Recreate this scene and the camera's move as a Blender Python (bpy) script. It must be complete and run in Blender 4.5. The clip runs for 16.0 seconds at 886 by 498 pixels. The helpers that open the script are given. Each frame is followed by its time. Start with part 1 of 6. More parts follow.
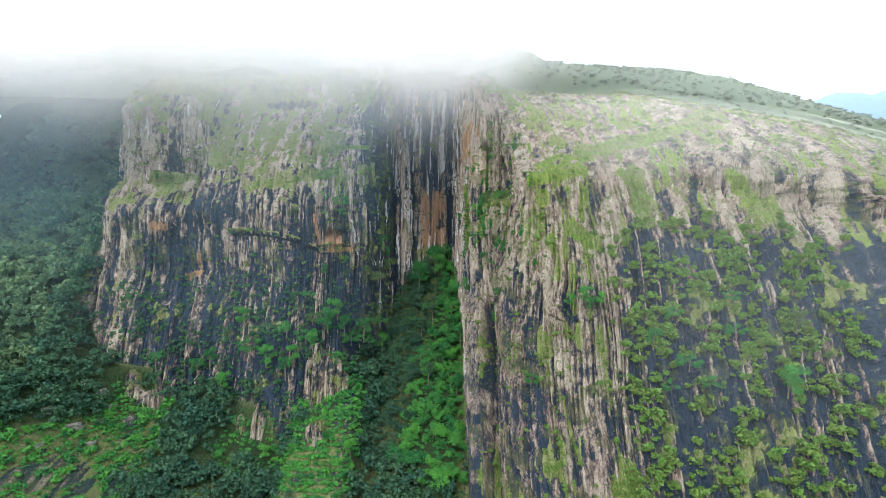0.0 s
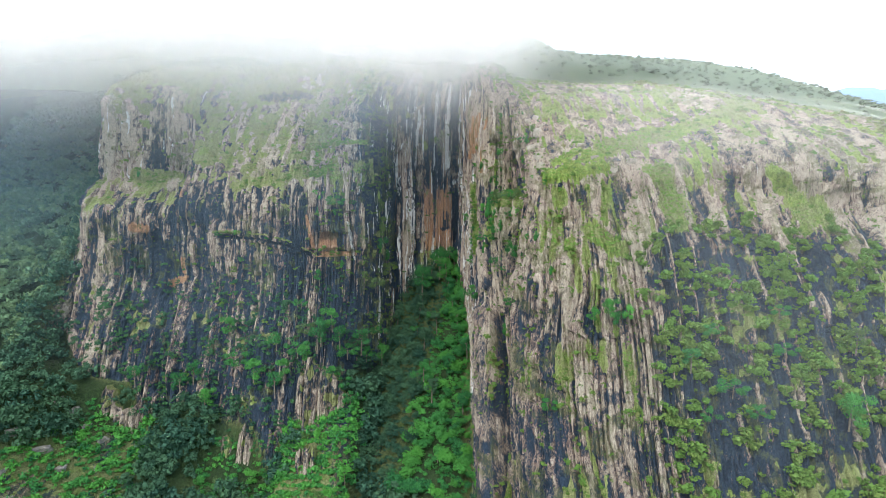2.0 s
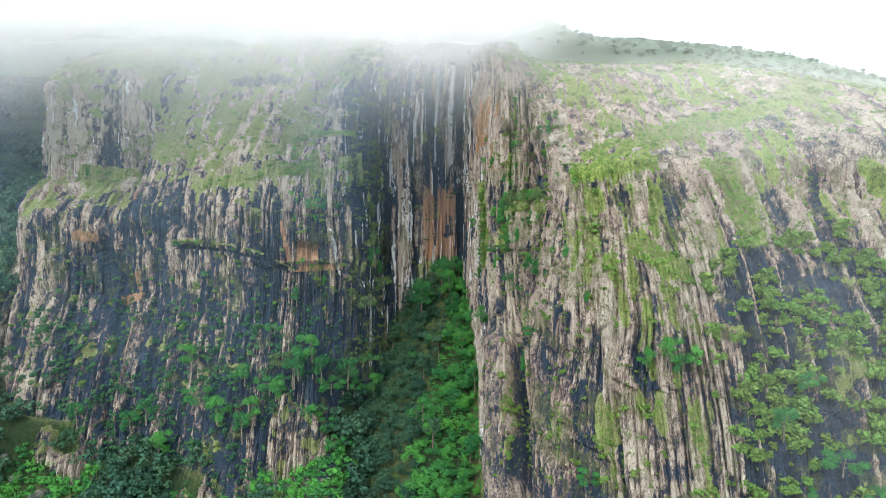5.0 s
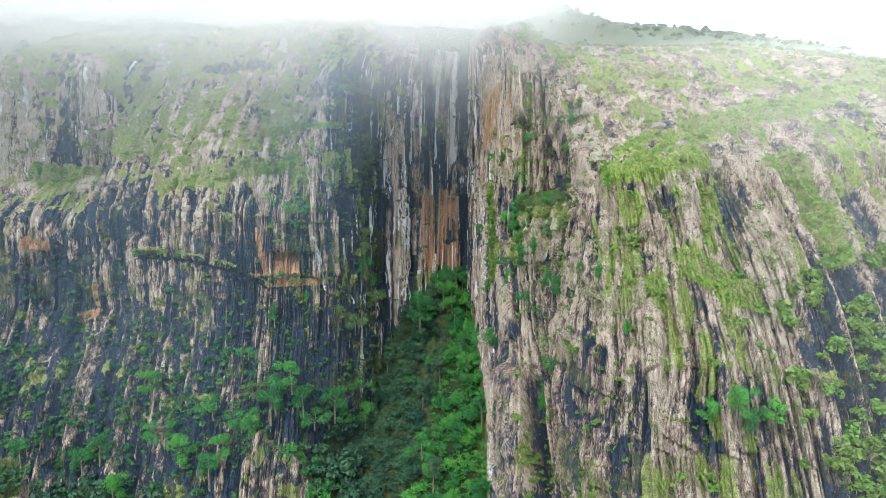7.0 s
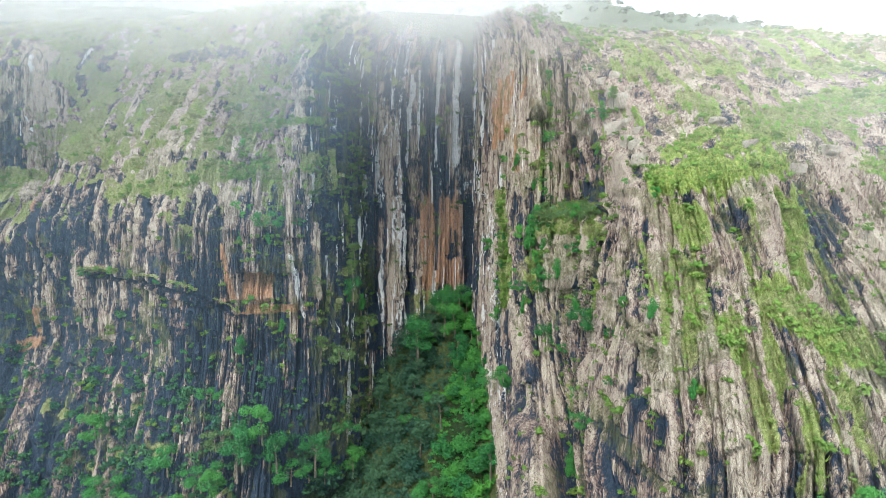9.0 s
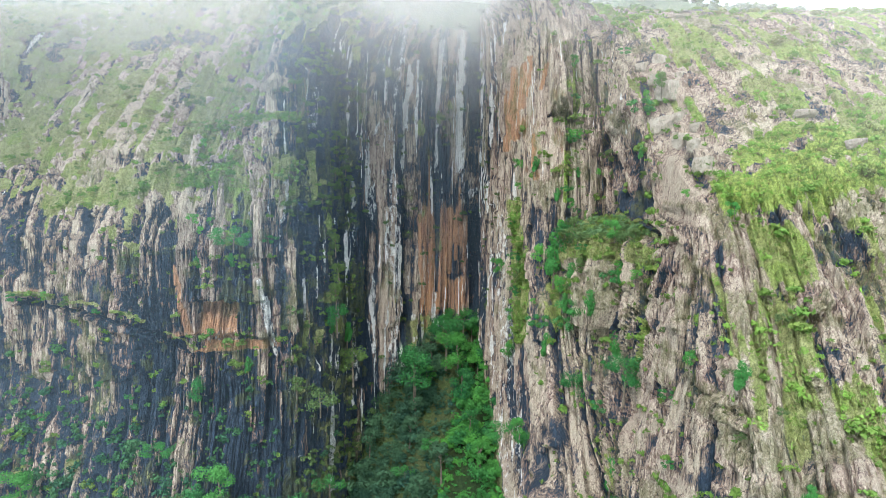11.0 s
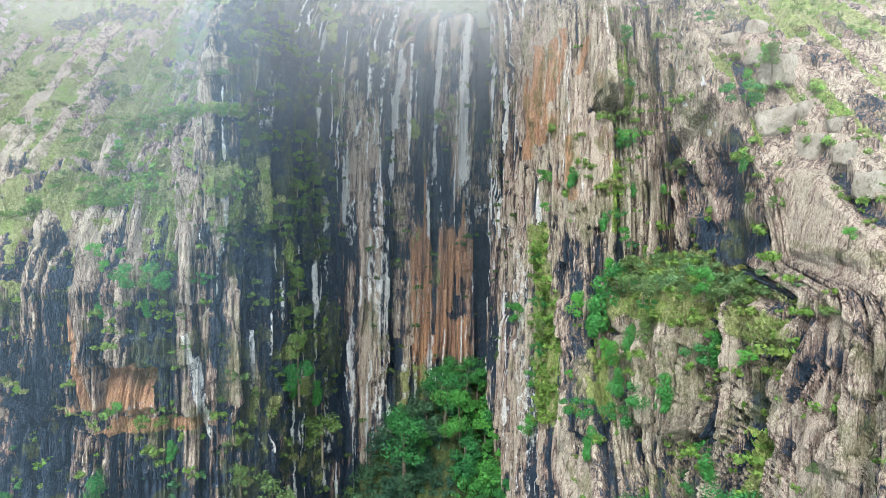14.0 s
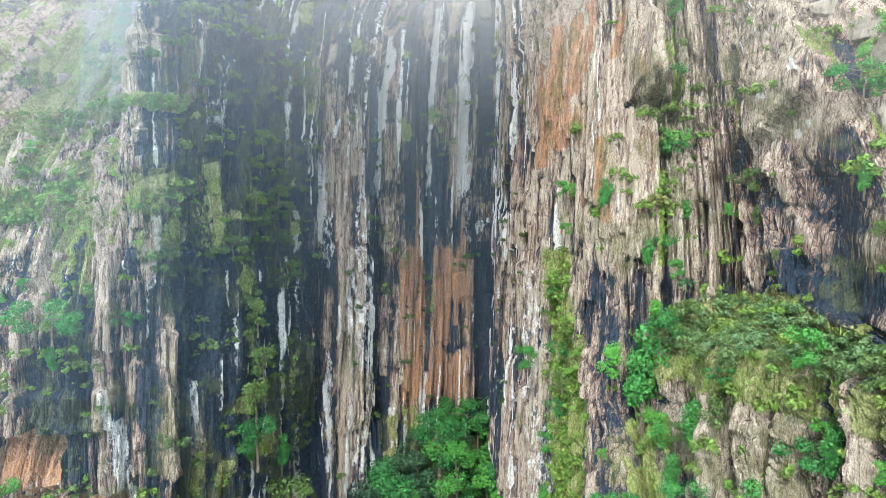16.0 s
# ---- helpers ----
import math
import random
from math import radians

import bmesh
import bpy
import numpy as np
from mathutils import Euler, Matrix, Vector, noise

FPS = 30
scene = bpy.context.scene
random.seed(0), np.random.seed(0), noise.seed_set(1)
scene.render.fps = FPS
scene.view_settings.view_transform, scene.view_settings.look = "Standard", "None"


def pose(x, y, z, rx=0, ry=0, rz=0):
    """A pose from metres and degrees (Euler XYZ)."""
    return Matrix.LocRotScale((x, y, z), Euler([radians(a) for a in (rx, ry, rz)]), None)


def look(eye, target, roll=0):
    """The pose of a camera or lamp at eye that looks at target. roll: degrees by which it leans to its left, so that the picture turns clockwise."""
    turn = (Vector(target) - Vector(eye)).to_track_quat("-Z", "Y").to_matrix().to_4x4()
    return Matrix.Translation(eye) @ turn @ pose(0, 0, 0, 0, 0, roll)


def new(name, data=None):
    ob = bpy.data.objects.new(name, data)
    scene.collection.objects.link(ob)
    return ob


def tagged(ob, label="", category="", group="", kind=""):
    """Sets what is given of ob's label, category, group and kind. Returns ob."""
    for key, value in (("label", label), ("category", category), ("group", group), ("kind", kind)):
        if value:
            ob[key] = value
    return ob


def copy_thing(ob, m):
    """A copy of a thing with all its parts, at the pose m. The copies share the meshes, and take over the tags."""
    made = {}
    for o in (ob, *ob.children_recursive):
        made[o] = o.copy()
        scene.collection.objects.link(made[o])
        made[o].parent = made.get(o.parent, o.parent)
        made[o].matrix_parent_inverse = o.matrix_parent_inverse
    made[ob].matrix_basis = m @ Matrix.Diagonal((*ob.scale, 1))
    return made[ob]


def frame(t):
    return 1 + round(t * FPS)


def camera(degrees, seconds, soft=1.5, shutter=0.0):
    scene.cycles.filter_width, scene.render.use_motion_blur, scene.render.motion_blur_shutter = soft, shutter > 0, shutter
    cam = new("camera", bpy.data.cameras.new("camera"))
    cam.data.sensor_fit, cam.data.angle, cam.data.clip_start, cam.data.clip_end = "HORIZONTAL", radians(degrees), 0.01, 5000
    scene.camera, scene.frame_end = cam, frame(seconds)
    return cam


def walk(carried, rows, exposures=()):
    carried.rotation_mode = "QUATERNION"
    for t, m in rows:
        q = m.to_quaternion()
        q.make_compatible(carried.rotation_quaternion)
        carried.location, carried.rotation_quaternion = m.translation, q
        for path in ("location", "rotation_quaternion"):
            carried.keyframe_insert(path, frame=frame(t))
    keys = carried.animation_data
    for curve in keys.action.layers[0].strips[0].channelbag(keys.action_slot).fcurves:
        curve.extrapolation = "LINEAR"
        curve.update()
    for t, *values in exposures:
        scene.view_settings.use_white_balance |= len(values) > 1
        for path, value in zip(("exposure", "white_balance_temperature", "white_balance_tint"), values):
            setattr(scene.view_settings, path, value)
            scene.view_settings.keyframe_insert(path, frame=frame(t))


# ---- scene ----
cam = camera(71.7, 16.0, soft=0.75)
PATH = [
    (0, (3.158, 0.23, 128.796), (3.127, 2.216, 128.565), 0.7),
    (0.5, (3.394, 6.09, 128.894), (3.357, 8.076, 128.659), 0.6),
    (1, (3.421, 11.959, 128.925), (3.377, 13.945, 128.689), 0.7),
    (1.5, (3.235, 17.773, 128.948), (3.189, 19.758, 128.71), 0.6),
    (2, (2.885, 23.888, 128.956), (2.837, 25.873, 128.715), 0.6),
    (2.5, (2.596, 30.283, 128.937), (2.546, 32.268, 128.695), 0.6),
    (3, (2.43, 36.92, 128.983), (2.376, 38.904, 128.737), 0.6),
    (3.5, (2.23, 43.775, 129.096), (2.175, 45.759, 128.848), 0.6),
    (4, (2.118, 50.762, 129.139), (2.062, 52.746, 128.888), 0.6),
    (4.2, (2.038, 53.686, 129.138), (1.982, 55.67, 128.888), 0.5),
    (6.3, (0.33, 83.618, 129.532), (0.279, 85.6, 129.27), 0.4),
    (6.5, (0.269, 86.521, 129.569), (0.218, 88.503, 129.306), 0.4),
    (7, (0.0, 93.77, 129.604), (-0.052, 95.752, 129.342), 0.4),
    (7.5, (-0.473, 100.922, 129.704), (-0.524, 102.905, 129.442), 0.4),
    (8, (-0.778, 108.069, 129.771), (-0.828, 110.052, 129.511), 0.5),
    (8.5, (-1.242, 115.055, 129.856), (-1.29, 117.037, 129.598), 0.5),
    (9, (-1.438, 122.188, 130.262), (-1.487, 124.171, 130.005), 0.5),
    (9.2, (-1.506, 125.036, 130.385), (-1.555, 127.019, 130.127), 0.5),
    (11.3, (-2.424, 151.629, 130.98), (-2.476, 153.613, 130.736), 0.7),
    (11.5, (-2.456, 153.965, 131.08), (-2.509, 155.95, 130.837), 0.8),
    (12, (-2.606, 159.652, 131.413), (-2.66, 161.636, 131.17), 0.7),
    (12.5, (-2.612, 165.213, 131.607), (-2.669, 167.198, 131.368), 0.8),
    (13, (-2.674, 170.665, 131.784), (-2.731, 172.65, 131.549), 0.9),
    (13.5, (-2.712, 175.992, 132.006), (-2.77, 177.978, 131.775), 0.9),
    (14, (-2.856, 181.078, 132.241), (-2.911, 183.064, 132.013), 1.0),
    (14.5, (-3.0, 186.053, 132.494), (-3.053, 188.039, 132.269), 1.1),
    (15, (-3.057, 190.814, 132.681), (-3.107, 192.801, 132.461), 1.2),
    (15.5, (-2.987, 195.503, 133.003), (-3.037, 197.491, 132.785), 1.3),
    (16, (-2.725, 200.126, 133.295), (-2.779, 202.114, 133.079), 1.3),
]
walk(cam, [(t, look(a, b, r)) for t, a, b, r in PATH], [(0, 1.24, 6250, 10), (4, 1.38, 6250, 10), (8, 1.59, 6250, 10), (12, 1.80, 6250, 10), (14, 1.95, 6270, 10), (16, 2.2, 6330, 10)])

# ---- light ----
SUN_HEIGHT, SUN_TURN = radians(52), radians(205)
world = bpy.data.worlds.new("overcast_sky")
scene.world = world
world.use_nodes = True
wn, wl = world.node_tree.nodes, world.node_tree.links
wn.clear()
sky = wn.new("ShaderNodeTexSky")
sky.sky_type = "NISHITA"
sky.sun_disc = False
sky.sun_elevation, sky.sun_rotation = SUN_HEIGHT, SUN_TURN
blue = wn.new("ShaderNodeBackground")
blue.inputs["Strength"].default_value = 0.06
wl.new(sky.outputs["Color"], blue.inputs["Color"])
veil = wn.new("ShaderNodeBackground")
veil.inputs["Color"].default_value = (0.84, 0.95, 1.0, 1)
veil.inputs["Strength"].default_value = 0.9
both = wn.new("ShaderNodeAddShader")
wl.new(blue.outputs[0], both.inputs[0])
wl.new(veil.outputs[0], both.inputs[1])
wout = wn.new("ShaderNodeOutputWorld")
wl.new(both.outputs[0], wout.inputs["Surface"])

sun_data = bpy.data.lights.new("sun", "SUN")
sun_data.energy, sun_data.angle, sun_data.color = 1.3, radians(14), (1.0, 0.95, 0.87)
sun = new("sun", sun_data)
sun.matrix_world = look((-60, -150, 400), (10, 100, 100))
scene.cycles.transparent_max_bounces = 24


# ---- arithmetic of forms ----
def sstep(a, b, x):
    k = np.clip((np.asarray(x, float) - a) / (b - a), 0, 1)
    return k * k * (3 - 2 * k)


def curve(x, *pairs):
    """A line through a few (place, value) pairs."""
    return np.interp(x, [p[0] for p in pairs], [p[1] for p in pairs])


def bump(x, middle, half, soft):
    """1 within half of the middle, falling to 0 over soft."""
    return 1 - sstep(half, half + soft, np.abs(np.asarray(x) - middle))


def smin(a, b, k):
    h = np.clip(0.5 + 0.5 * (b - a) / k, 0, 1)
    return b + (a - b) * h - k * h * (1 - h)


GRAIN = np.random.RandomState(7).rand(8, 256, 256)


def soft_noise(x, y, layer=0):
    """Smooth noise from 0 to 1, one wave a unit."""
    x, y = np.broadcast_arrays(np.asarray(x, float), np.asarray(y, float))
    xi, yi = np.floor(x).astype(int), np.floor(y).astype(int)
    fx, fy = x - xi, y - yi
    fx, fy = fx * fx * (3 - 2 * fx), fy * fy * (3 - 2 * fy)
    g = GRAIN[layer % 8]
    a, b = g[xi & 255, yi & 255], g[(xi + 1) & 255, yi & 255]
    c, d = g[xi & 255, (yi + 1) & 255], g[(xi + 1) & 255, (yi + 1) & 255]
    return (a * (1 - fx) + b * fx) * (1 - fy) + (c * (1 - fx) + d * fx) * fy


def cloudy(x, y, layer=0, octaves=4):
    total, size, amount = 0.0, 1.0, 0.5
    for k in range(octaves):
        total = total + amount * soft_noise(x * size + 17.3 * k, y * size + 9.1 * k, layer + k)
        size, amount = size * 2.03, amount * 0.5
    return total / (1 - 0.5 ** octaves)


def ridged(x, y, layer=0):
    return 1 - np.abs(2 * soft_noise(x, y, layer) - 1)


# ---- the mountain's form: how far back the rock stands at a place across and a height ----
def plan(x):
    return curve(x, (-340, 395), (-235, 345), (-205, 333), (-190, 327), (-176, 318), (-168, 304), (-164, 291), (-161, 284), (-158, 282), (-142, 279), (-128, 284), (-105, 280),
                 (-90, 273), (-72, 264), (-55, 261), (-44, 262), (-37, 264), (-33, 269), (-29, 281), (-26, 291), (-20, 296),
                 (-12, 303), (1, 307), (3, 303), (6, 286), (8, 275), (10, 268), (14, 259), (40, 259))


def left_rock(x, z):
    lean = curve(z, (20, -30), (35, -22), (50, -15), (60, -11), (72, -6.5), (85, -1.5), (100, 0), (116, 0), (125, 5), (134, 11), (150, 27), (165, 43), (180, 62), (240, 190))
    steep = curve(z, (20, -30), (35, -22), (50, -15), (60, -11), (72, -6.5), (85, -1.5), (100, 0), (122, 1), (125, 5), (160, 9), (168, 16), (180, 48), (240, 190))
    towers = np.maximum(bump(x, -128, 9, 7), bump(x, -151, 10, 7))
    shelf = sstep(-85, -100, x) * sstep(-165, -140, x) * (0.6 + 0.8 * soft_noise(x / 14, z / 30, 2))
    lean = lean * (1 - towers) + (steep + 14 * sstep(108, 127, z + 5 * (soft_noise(x / 4, z / 9, 5) - 0.5))) * towers
    lean = lean - 5 * shelf * sstep(88, 60, z)
    wall = curve(z, (30, -2), (150, 2), (160, 8), (168, 20), (180, 60), (240, 190))
    keep = sstep(-36, -47, x)
    woods = sstep(-161, -170, x)
    woody = curve(z, (20, -80), (50, -60), (67, -48), (85, -24), (105, 0), (150, 50), (180, 85), (240, 190))
    rear = keep * lean + (1 - keep) * wall
    return plan(x) + rear * (1 - woods) + woody * woods


def right_rock(x, z):
    z = z + curve(x, (85, 0), (126, 6), (193, 19), (300, 38), (520, 70))
    edge = curve(z, (10, 165), (40, 196), (60, 213), (78, 228), (95, 243), (113, 257), (128, 260), (143, 265), (156, 269), (165, 279), (176, 305), (190, 375), (222, 445), (240, 560))
    front = curve(z, (0, 105), (30, 142), (61, 166), (82, 179), (97, 187), (106, 195), (116, 205), (126, 216), (133, 222),
                  (140, 232), (150, 249), (160, 268), (167, 292), (173, 325), (176, 400), (195, 450), (222, 520), (240, 640))
    low = curve(x, (13, 0), (19, 0.1), (22.5, 0.28), (25, 0.5), (28, 0.62), (31, 0.75), (36, 0.83), (46, 0.93), (54, 1))
    mid = curve(x, (13, 0), (17, 0.03), (21, 0.13), (22.5, 0.22), (24, 0.42), (25.5, 0.59), (27.2, 0.75), (28.5, 0.775), (31, 0.795), (36, 0.86), (44, 0.92), (54, 1))
    high = curve(x, (13, 0), (20, 0.02), (23.5, 0.06), (24.6, 0.12), (25.0, 0.25), (25.4, 0.48), (27, 0.52), (29, 0.545), (31, 0.62), (34, 0.72), (39, 0.8), (43, 0.9), (54, 1))
    upper = curve(x, (13, 0), (15.5, 0.02), (17.5, 0.10), (19, 0.18), (21, 0.27), (23, 0.36), (24.3, 0.44), (25.2, 0.58), (27.2, 0.75), (28.5, 0.775), (31, 0.795), (36, 0.86), (44, 0.92), (54, 1))
    k = low + (mid - low) * np.clip((z - 66) / 26, 0, 1)
    k = k + (upper - k) * sstep(102, 112, z)
    brink = 118.4 + np.clip((x - 17) * 0.5, 0, 4) + 0.8 * sstep(24.7, 25.3, x) + 1.2 * sstep(25.5, 27.0, x) + np.clip((x - 27) * 0.5, 0, 3)
    k = k + (high - k) * sstep(0, 1, (z - brink) / (1.5 + 11 * sstep(27.3, 28.8, x)))
    wide = front - 0.16 * np.clip(x - 62, 0, 90) * sstep(125, 145, z) + 0.22 * np.clip(x - 160, 0, 400)
    dome = 4 * bump(x, 108, 10, 26) * np.exp(-((z - 141) / 10) ** 2) + 5 * bump(x, 62, 3, 12) * np.exp(-((z - 112) / 12) ** 2)
    return edge + (wide - dome - edge) * k


def gully_line(z):
    return curve(z, (0, 120), (14, 190), (26, 218), (40, 246), (58, 271), (74, 290), (88, 303), (104, 330), (240, 700))


def talus(x, z):
    """The ground under the wall: forest slope, gully floor, the ridge below the rock tooth and the near knoll."""
    up = z - curve(x, (-200, 34), (-176, 25), (-157, 13), (-138, 2), (-125, 0))
    wooded = curve(up, (-40, 20), (0, 120), (8, 190), (14, 222), (20, 236), (33, 250), (38, 262), (46, 290), (80, 400), (240, 900))
    wooded = wooded + 5 * np.sin(x * 0.09) + 4 * np.sin(x * 0.21 + 1)
    gully = gully_line(z + curve(x, (-40, 26), (-26, 10), (-16, 8), (-8, 4), (-3, 2), (3, 0)))
    inside = sstep(-40, -20, x)
    rest = wooded + (gully - wooded) * inside
    ridge = curve(z, (0, 168), (15, 197), (30, 222), (40, 241), (48, 258), (56, 275), (70, 400), (240, 900))
    rest = rest + (np.minimum(rest, ridge) - rest) * bump(x, -46, 8, 13)
    near = curve(z, (0, 120), (12, 165), (24, 192), (36, 205), (44, 216), (49, 240), (53, 400), (240, 900)) + 1.3 * np.clip(x + 165, -40, 60)
    rest = rest + (np.minimum(rest, near) - rest) * sstep(-108, -126, x)
    return rest


def base_depth(x, z):
    left, right = left_rock(x, z), right_rock(x, z)
    rock = left * (1 - sstep(9, 14, x)) + right * sstep(9, 14, x)
    low = sstep(112, 60, z) * sstep(0, 9, x) * (1 - sstep(13.5, 14, x))
    rock = rock + (np.minimum(rock, right + (14 - x) * 9.0) - rock) * low
    return smin(rock, talus(x, z) + 8 * sstep(2, 14, x) + 500 * sstep(13, 26, x), 5.0)


# ---- sampled once over a grid of columns and heights ----
fold_x = np.arange(2, 66, 0.02)
fold_run = np.concatenate([[0], np.cumsum(np.hypot(np.diff(fold_x), np.diff(base_depth(fold_x, np.full_like(fold_x, 116.0)))))])
FOLD_XS = np.interp(np.arange(0, fold_run[-1], 0.21), fold_run, fold_x)
XS = np.concatenate([np.arange(-340, -180, 1.6), np.arange(-180, -64, 0.62), np.arange(-64, 2, 0.215), FOLD_XS,
                     np.arange(66, 125, 0.5), np.arange(125, 220, 2.0), np.arange(220, 521, 10.0)])
ZS = np.concatenate([np.arange(2, 40, 1.4), np.arange(40, 84, 0.6), np.arange(84, 150, 0.32), np.arange(150, 184, 0.6)])
X, Z = np.meshgrid(XS, ZS)
Z = Z - curve(X, (85, 0), (126, 6), (193, 19), (300, 38), (520, 70)) * sstep(120, 184, Z)
Z = Z + 16 * (cloudy(X / 38, 0 * X, 3, 3) - 0.5) * sstep(150, 184, Z) * sstep(-140, -185, X)
WARP = 3.0 * (cloudy(X / 22, Z / 50, 1) - 0.5)
line = base_depth(XS, np.full_like(XS, 122.0))
U1 = np.concatenate([[0], np.cumsum(np.sqrt(np.diff(XS) ** 2 + np.clip(np.diff(line), -40, 40) ** 2))])
U1 = U1 - np.interp(0, XS, U1)
U = np.interp(X + 0.13 * np.clip(123 - Z, 0, 40) * sstep(16, 21, X) * sstep(52, 30, X), XS, U1)
Y0 = base_depth(X + WARP * sstep(30, 45, np.abs(X - 5)), Z + 2.0 * (cloudy(X / 18, Z / 18, 3) - 0.5))


def normals_of(px, py, pz):
    du = np.stack([np.gradient(a, axis=1) for a in (px, py, pz)], -1)
    dv = np.stack([np.gradient(a, axis=0) for a in (px, py, pz)], -1)
    n = np.cross(du, dv)
    n /= np.linalg.norm(n, axis=-1, keepdims=True) + 1e-9
    return n


N0 = normals_of(X, Y0, Z)
FLAT = np.clip(N0[..., 2], 0, 1)
LEFT = sstep(-28, -44, X)
BACK = sstep(-40, -30, X) * sstep(9, 3, X)
RIGHT = sstep(8, 16, X)
step = np.sqrt(np.gradient(Y0, axis=0) ** 2 + np.gradient(Z, axis=0) ** 2)
run = np.cumsum(np.clip(step, 0, 6), axis=0)
run = run - run[np.argmin(np.abs(ZS - 100))] + 100
on_left, on_right = sstep(-30, -46, X), sstep(8, 34, X)
V = Z * (1 - on_left - on_right) + run[:, [np.argmin(np.abs(XS + 70))]] * on_left + run[:, [np.argmin(np.abs(XS - 50))]] * on_right
lean_u = U + 1.3 * (cloudy(U / 12, V / 20, 6, 3) - 0.5)

# vertical ribs, cracks, blocks and ledges
BUTT = sstep(8, 16, X)
streak = 0.42 * cloudy(lean_u / 4.6, V / 34, 3, 2) + 0.58 * cloudy(lean_u / 1.7, V / 14, 5, 4)

streak = streak * (1 - BUTT) + BUTT * cloudy(lean_u / 1.15, V / 24, 2, 4)


def slabs(u, v, wide, tall, layer):
    """Upright blocks: one value from 0 to 1 for each."""
    i = np.floor(u / wide).astype(int)
    g = GRAIN[layer % 8]
    j = np.floor(v / (tall * (0.6 + 0.9 * g[(i * 7) & 255, 5])) + 9 * g[i & 255, 3]).astype(int)
    return g[i & 255, j & 255]


def pillars(u, v, wide, tall, layer, sway=0.5):
    """Upright pillars with uneven joints: a value for each block, its rounded profile from 0 to 1, and how open the joint is."""
    g = GRAIN[layer % 8]
    w = u / wide + sway * (cloudy(u / (4 * wide), v / (14 * wide), layer + 2, 2) - 0.5)
    k = np.floor(w).astype(int)
    low = k + 0.8 * (g[k & 255, 11] - 0.5)
    k = np.where(w < low, k - 1, k)
    k = np.where(w >= k + 1 + 0.8 * (g[(k + 1) & 255, 11] - 0.5), k + 1, k)
    low, high = k + 0.8 * (g[k & 255, 11] - 0.5), k + 1 + 0.8 * (g[(k + 1) & 255, 11] - 0.5)
    f = np.clip((w - low) / (high - low), 0, 1)
    rise = v / (tall * (0.5 + 1.2 * g[(k * 5) & 255, 29])) + 9 * g[k & 255, 3] + 0.35 * (f - 0.5) * (g[k & 255, 57] - 0.5)
    j = np.floor(rise).astype(int)
    value = g[(k * 3) & 255, (j * 7 + k) & 255]
    gap = np.minimum(f, 1 - f) * (high - low) * wide
    return value, 1 - (2 * f - 1) ** 4, np.exp(-(gap / (0.05 + 0.05 * wide)) ** 2) + 0.5 * sstep(0.93, 1.0, rise - j)


big, big_round, big_gap = pillars(lean_u, V, 4.8, 26, 1, 0.6)
mid, mid_round, mid_gap = pillars(lean_u, V, 1.75, 9, 3)
small, small_round, small_gap = pillars(lean_u, V, 0.68, 4, 5)
ribs = (1.4 * LEFT * (ridged(lean_u / 21, V / 90, 4) - 0.5) + 1.2 * (ridged(lean_u / 9, V / 60, 1) - 0.5) + 0.8 * (big_round - 0.7) + 0.5 * (mid_round - 0.7)
        + 0.22 * (small_round - 0.7) + 0.35 * (cloudy(lean_u / 0.6, V / 1.6, 4, 3) - 0.5) + 1.2 * (0.5 - streak))
cracks = np.clip(0.9 * big_gap * (big > 0.3) + 0.8 * mid_gap * (mid > 0.25) + 0.6 * small_gap * (small > 0.25), 0, 1.3)
joints = sstep(0.90, 0.98, ridged(lean_u / 14, V / 4.5 + 0.6 * cloudy(U / 6, V / 9, 2), 6)) * sstep(0.5, 0.65, cloudy(U / 5, V / 12, 1, 2))
piece = 0.30 * big + 0.38 * mid + 0.32 * small
blocks = 1.6 * (big - 0.5) + 1.8 * (mid - 0.5) + 0.7 * (small - 0.5)
upland = np.maximum(sstep(24, 29, X) * sstep(127, 133, Z), sstep(19, 24, X) * sstep(133, 139, Z))
slope_v = 0.6 * Y0 + Z
streak = streak + 0.30 * (0.5 - mid) + 0.16 * (0.5 - small)
streak = streak * (1 - upland) + upland * cloudy(X / 3.5, slope_v / 4, 4, 4)
ribs = ribs * (1 - 0.75 * upland) + 1.6 * upland * (cloudy(X / 3, slope_v / 3.5, 1, 4) - 0.5)
cracks = cracks * (1 - 0.8 * upland)
loose = 0.5 * slabs(X + 1.5 * WARP, slope_v, 2.7, 4.0, 1) + 0.5 * slabs(X + 0.4 * slope_v, slope_v, 1.3, 2.2, 5)
piece = piece * (1 - upland) + loose * upland
blocks = blocks * (1 - upland) + 1.5 * upland * (loose - 0.5)
groove = np.maximum(sstep(0.74, 0.94, ridged(lean_u / 3.4, V / 60, 5)), 0.8 * sstep(0.76, 0.94, ridged(lean_u / 1.5, V / 34, 3))) * BUTT * (1 - upland) * sstep(150, 132, Z)
steepness = sstep(0.8, 0.35, FLAT)
D = (ribs - 1.3 * cracks - 0.6 * joints) * (0.3 + 0.7 * steepness) * (0.75 - 0.15 * BACK) + blocks * (0.75 + 0.12 * RIGHT) * (1 - 0.4 * BACK)
wood_floor = sstep(3, 0, np.abs(Y0 - talus(X + WARP, Z)) / 3) * sstep(14, 6, X)
scar = bump(X, 13.0, 3.2, 1.2) * sstep(122, 127, Z) * sstep(158, 150, Z)
fold = sstep(2.5, 7, np.abs(np.gradient(Y0, axis=1) / np.gradient(X, axis=1))) * BUTT
D = (D - 0.8 * groove) * (1 - 0.25 * fold)
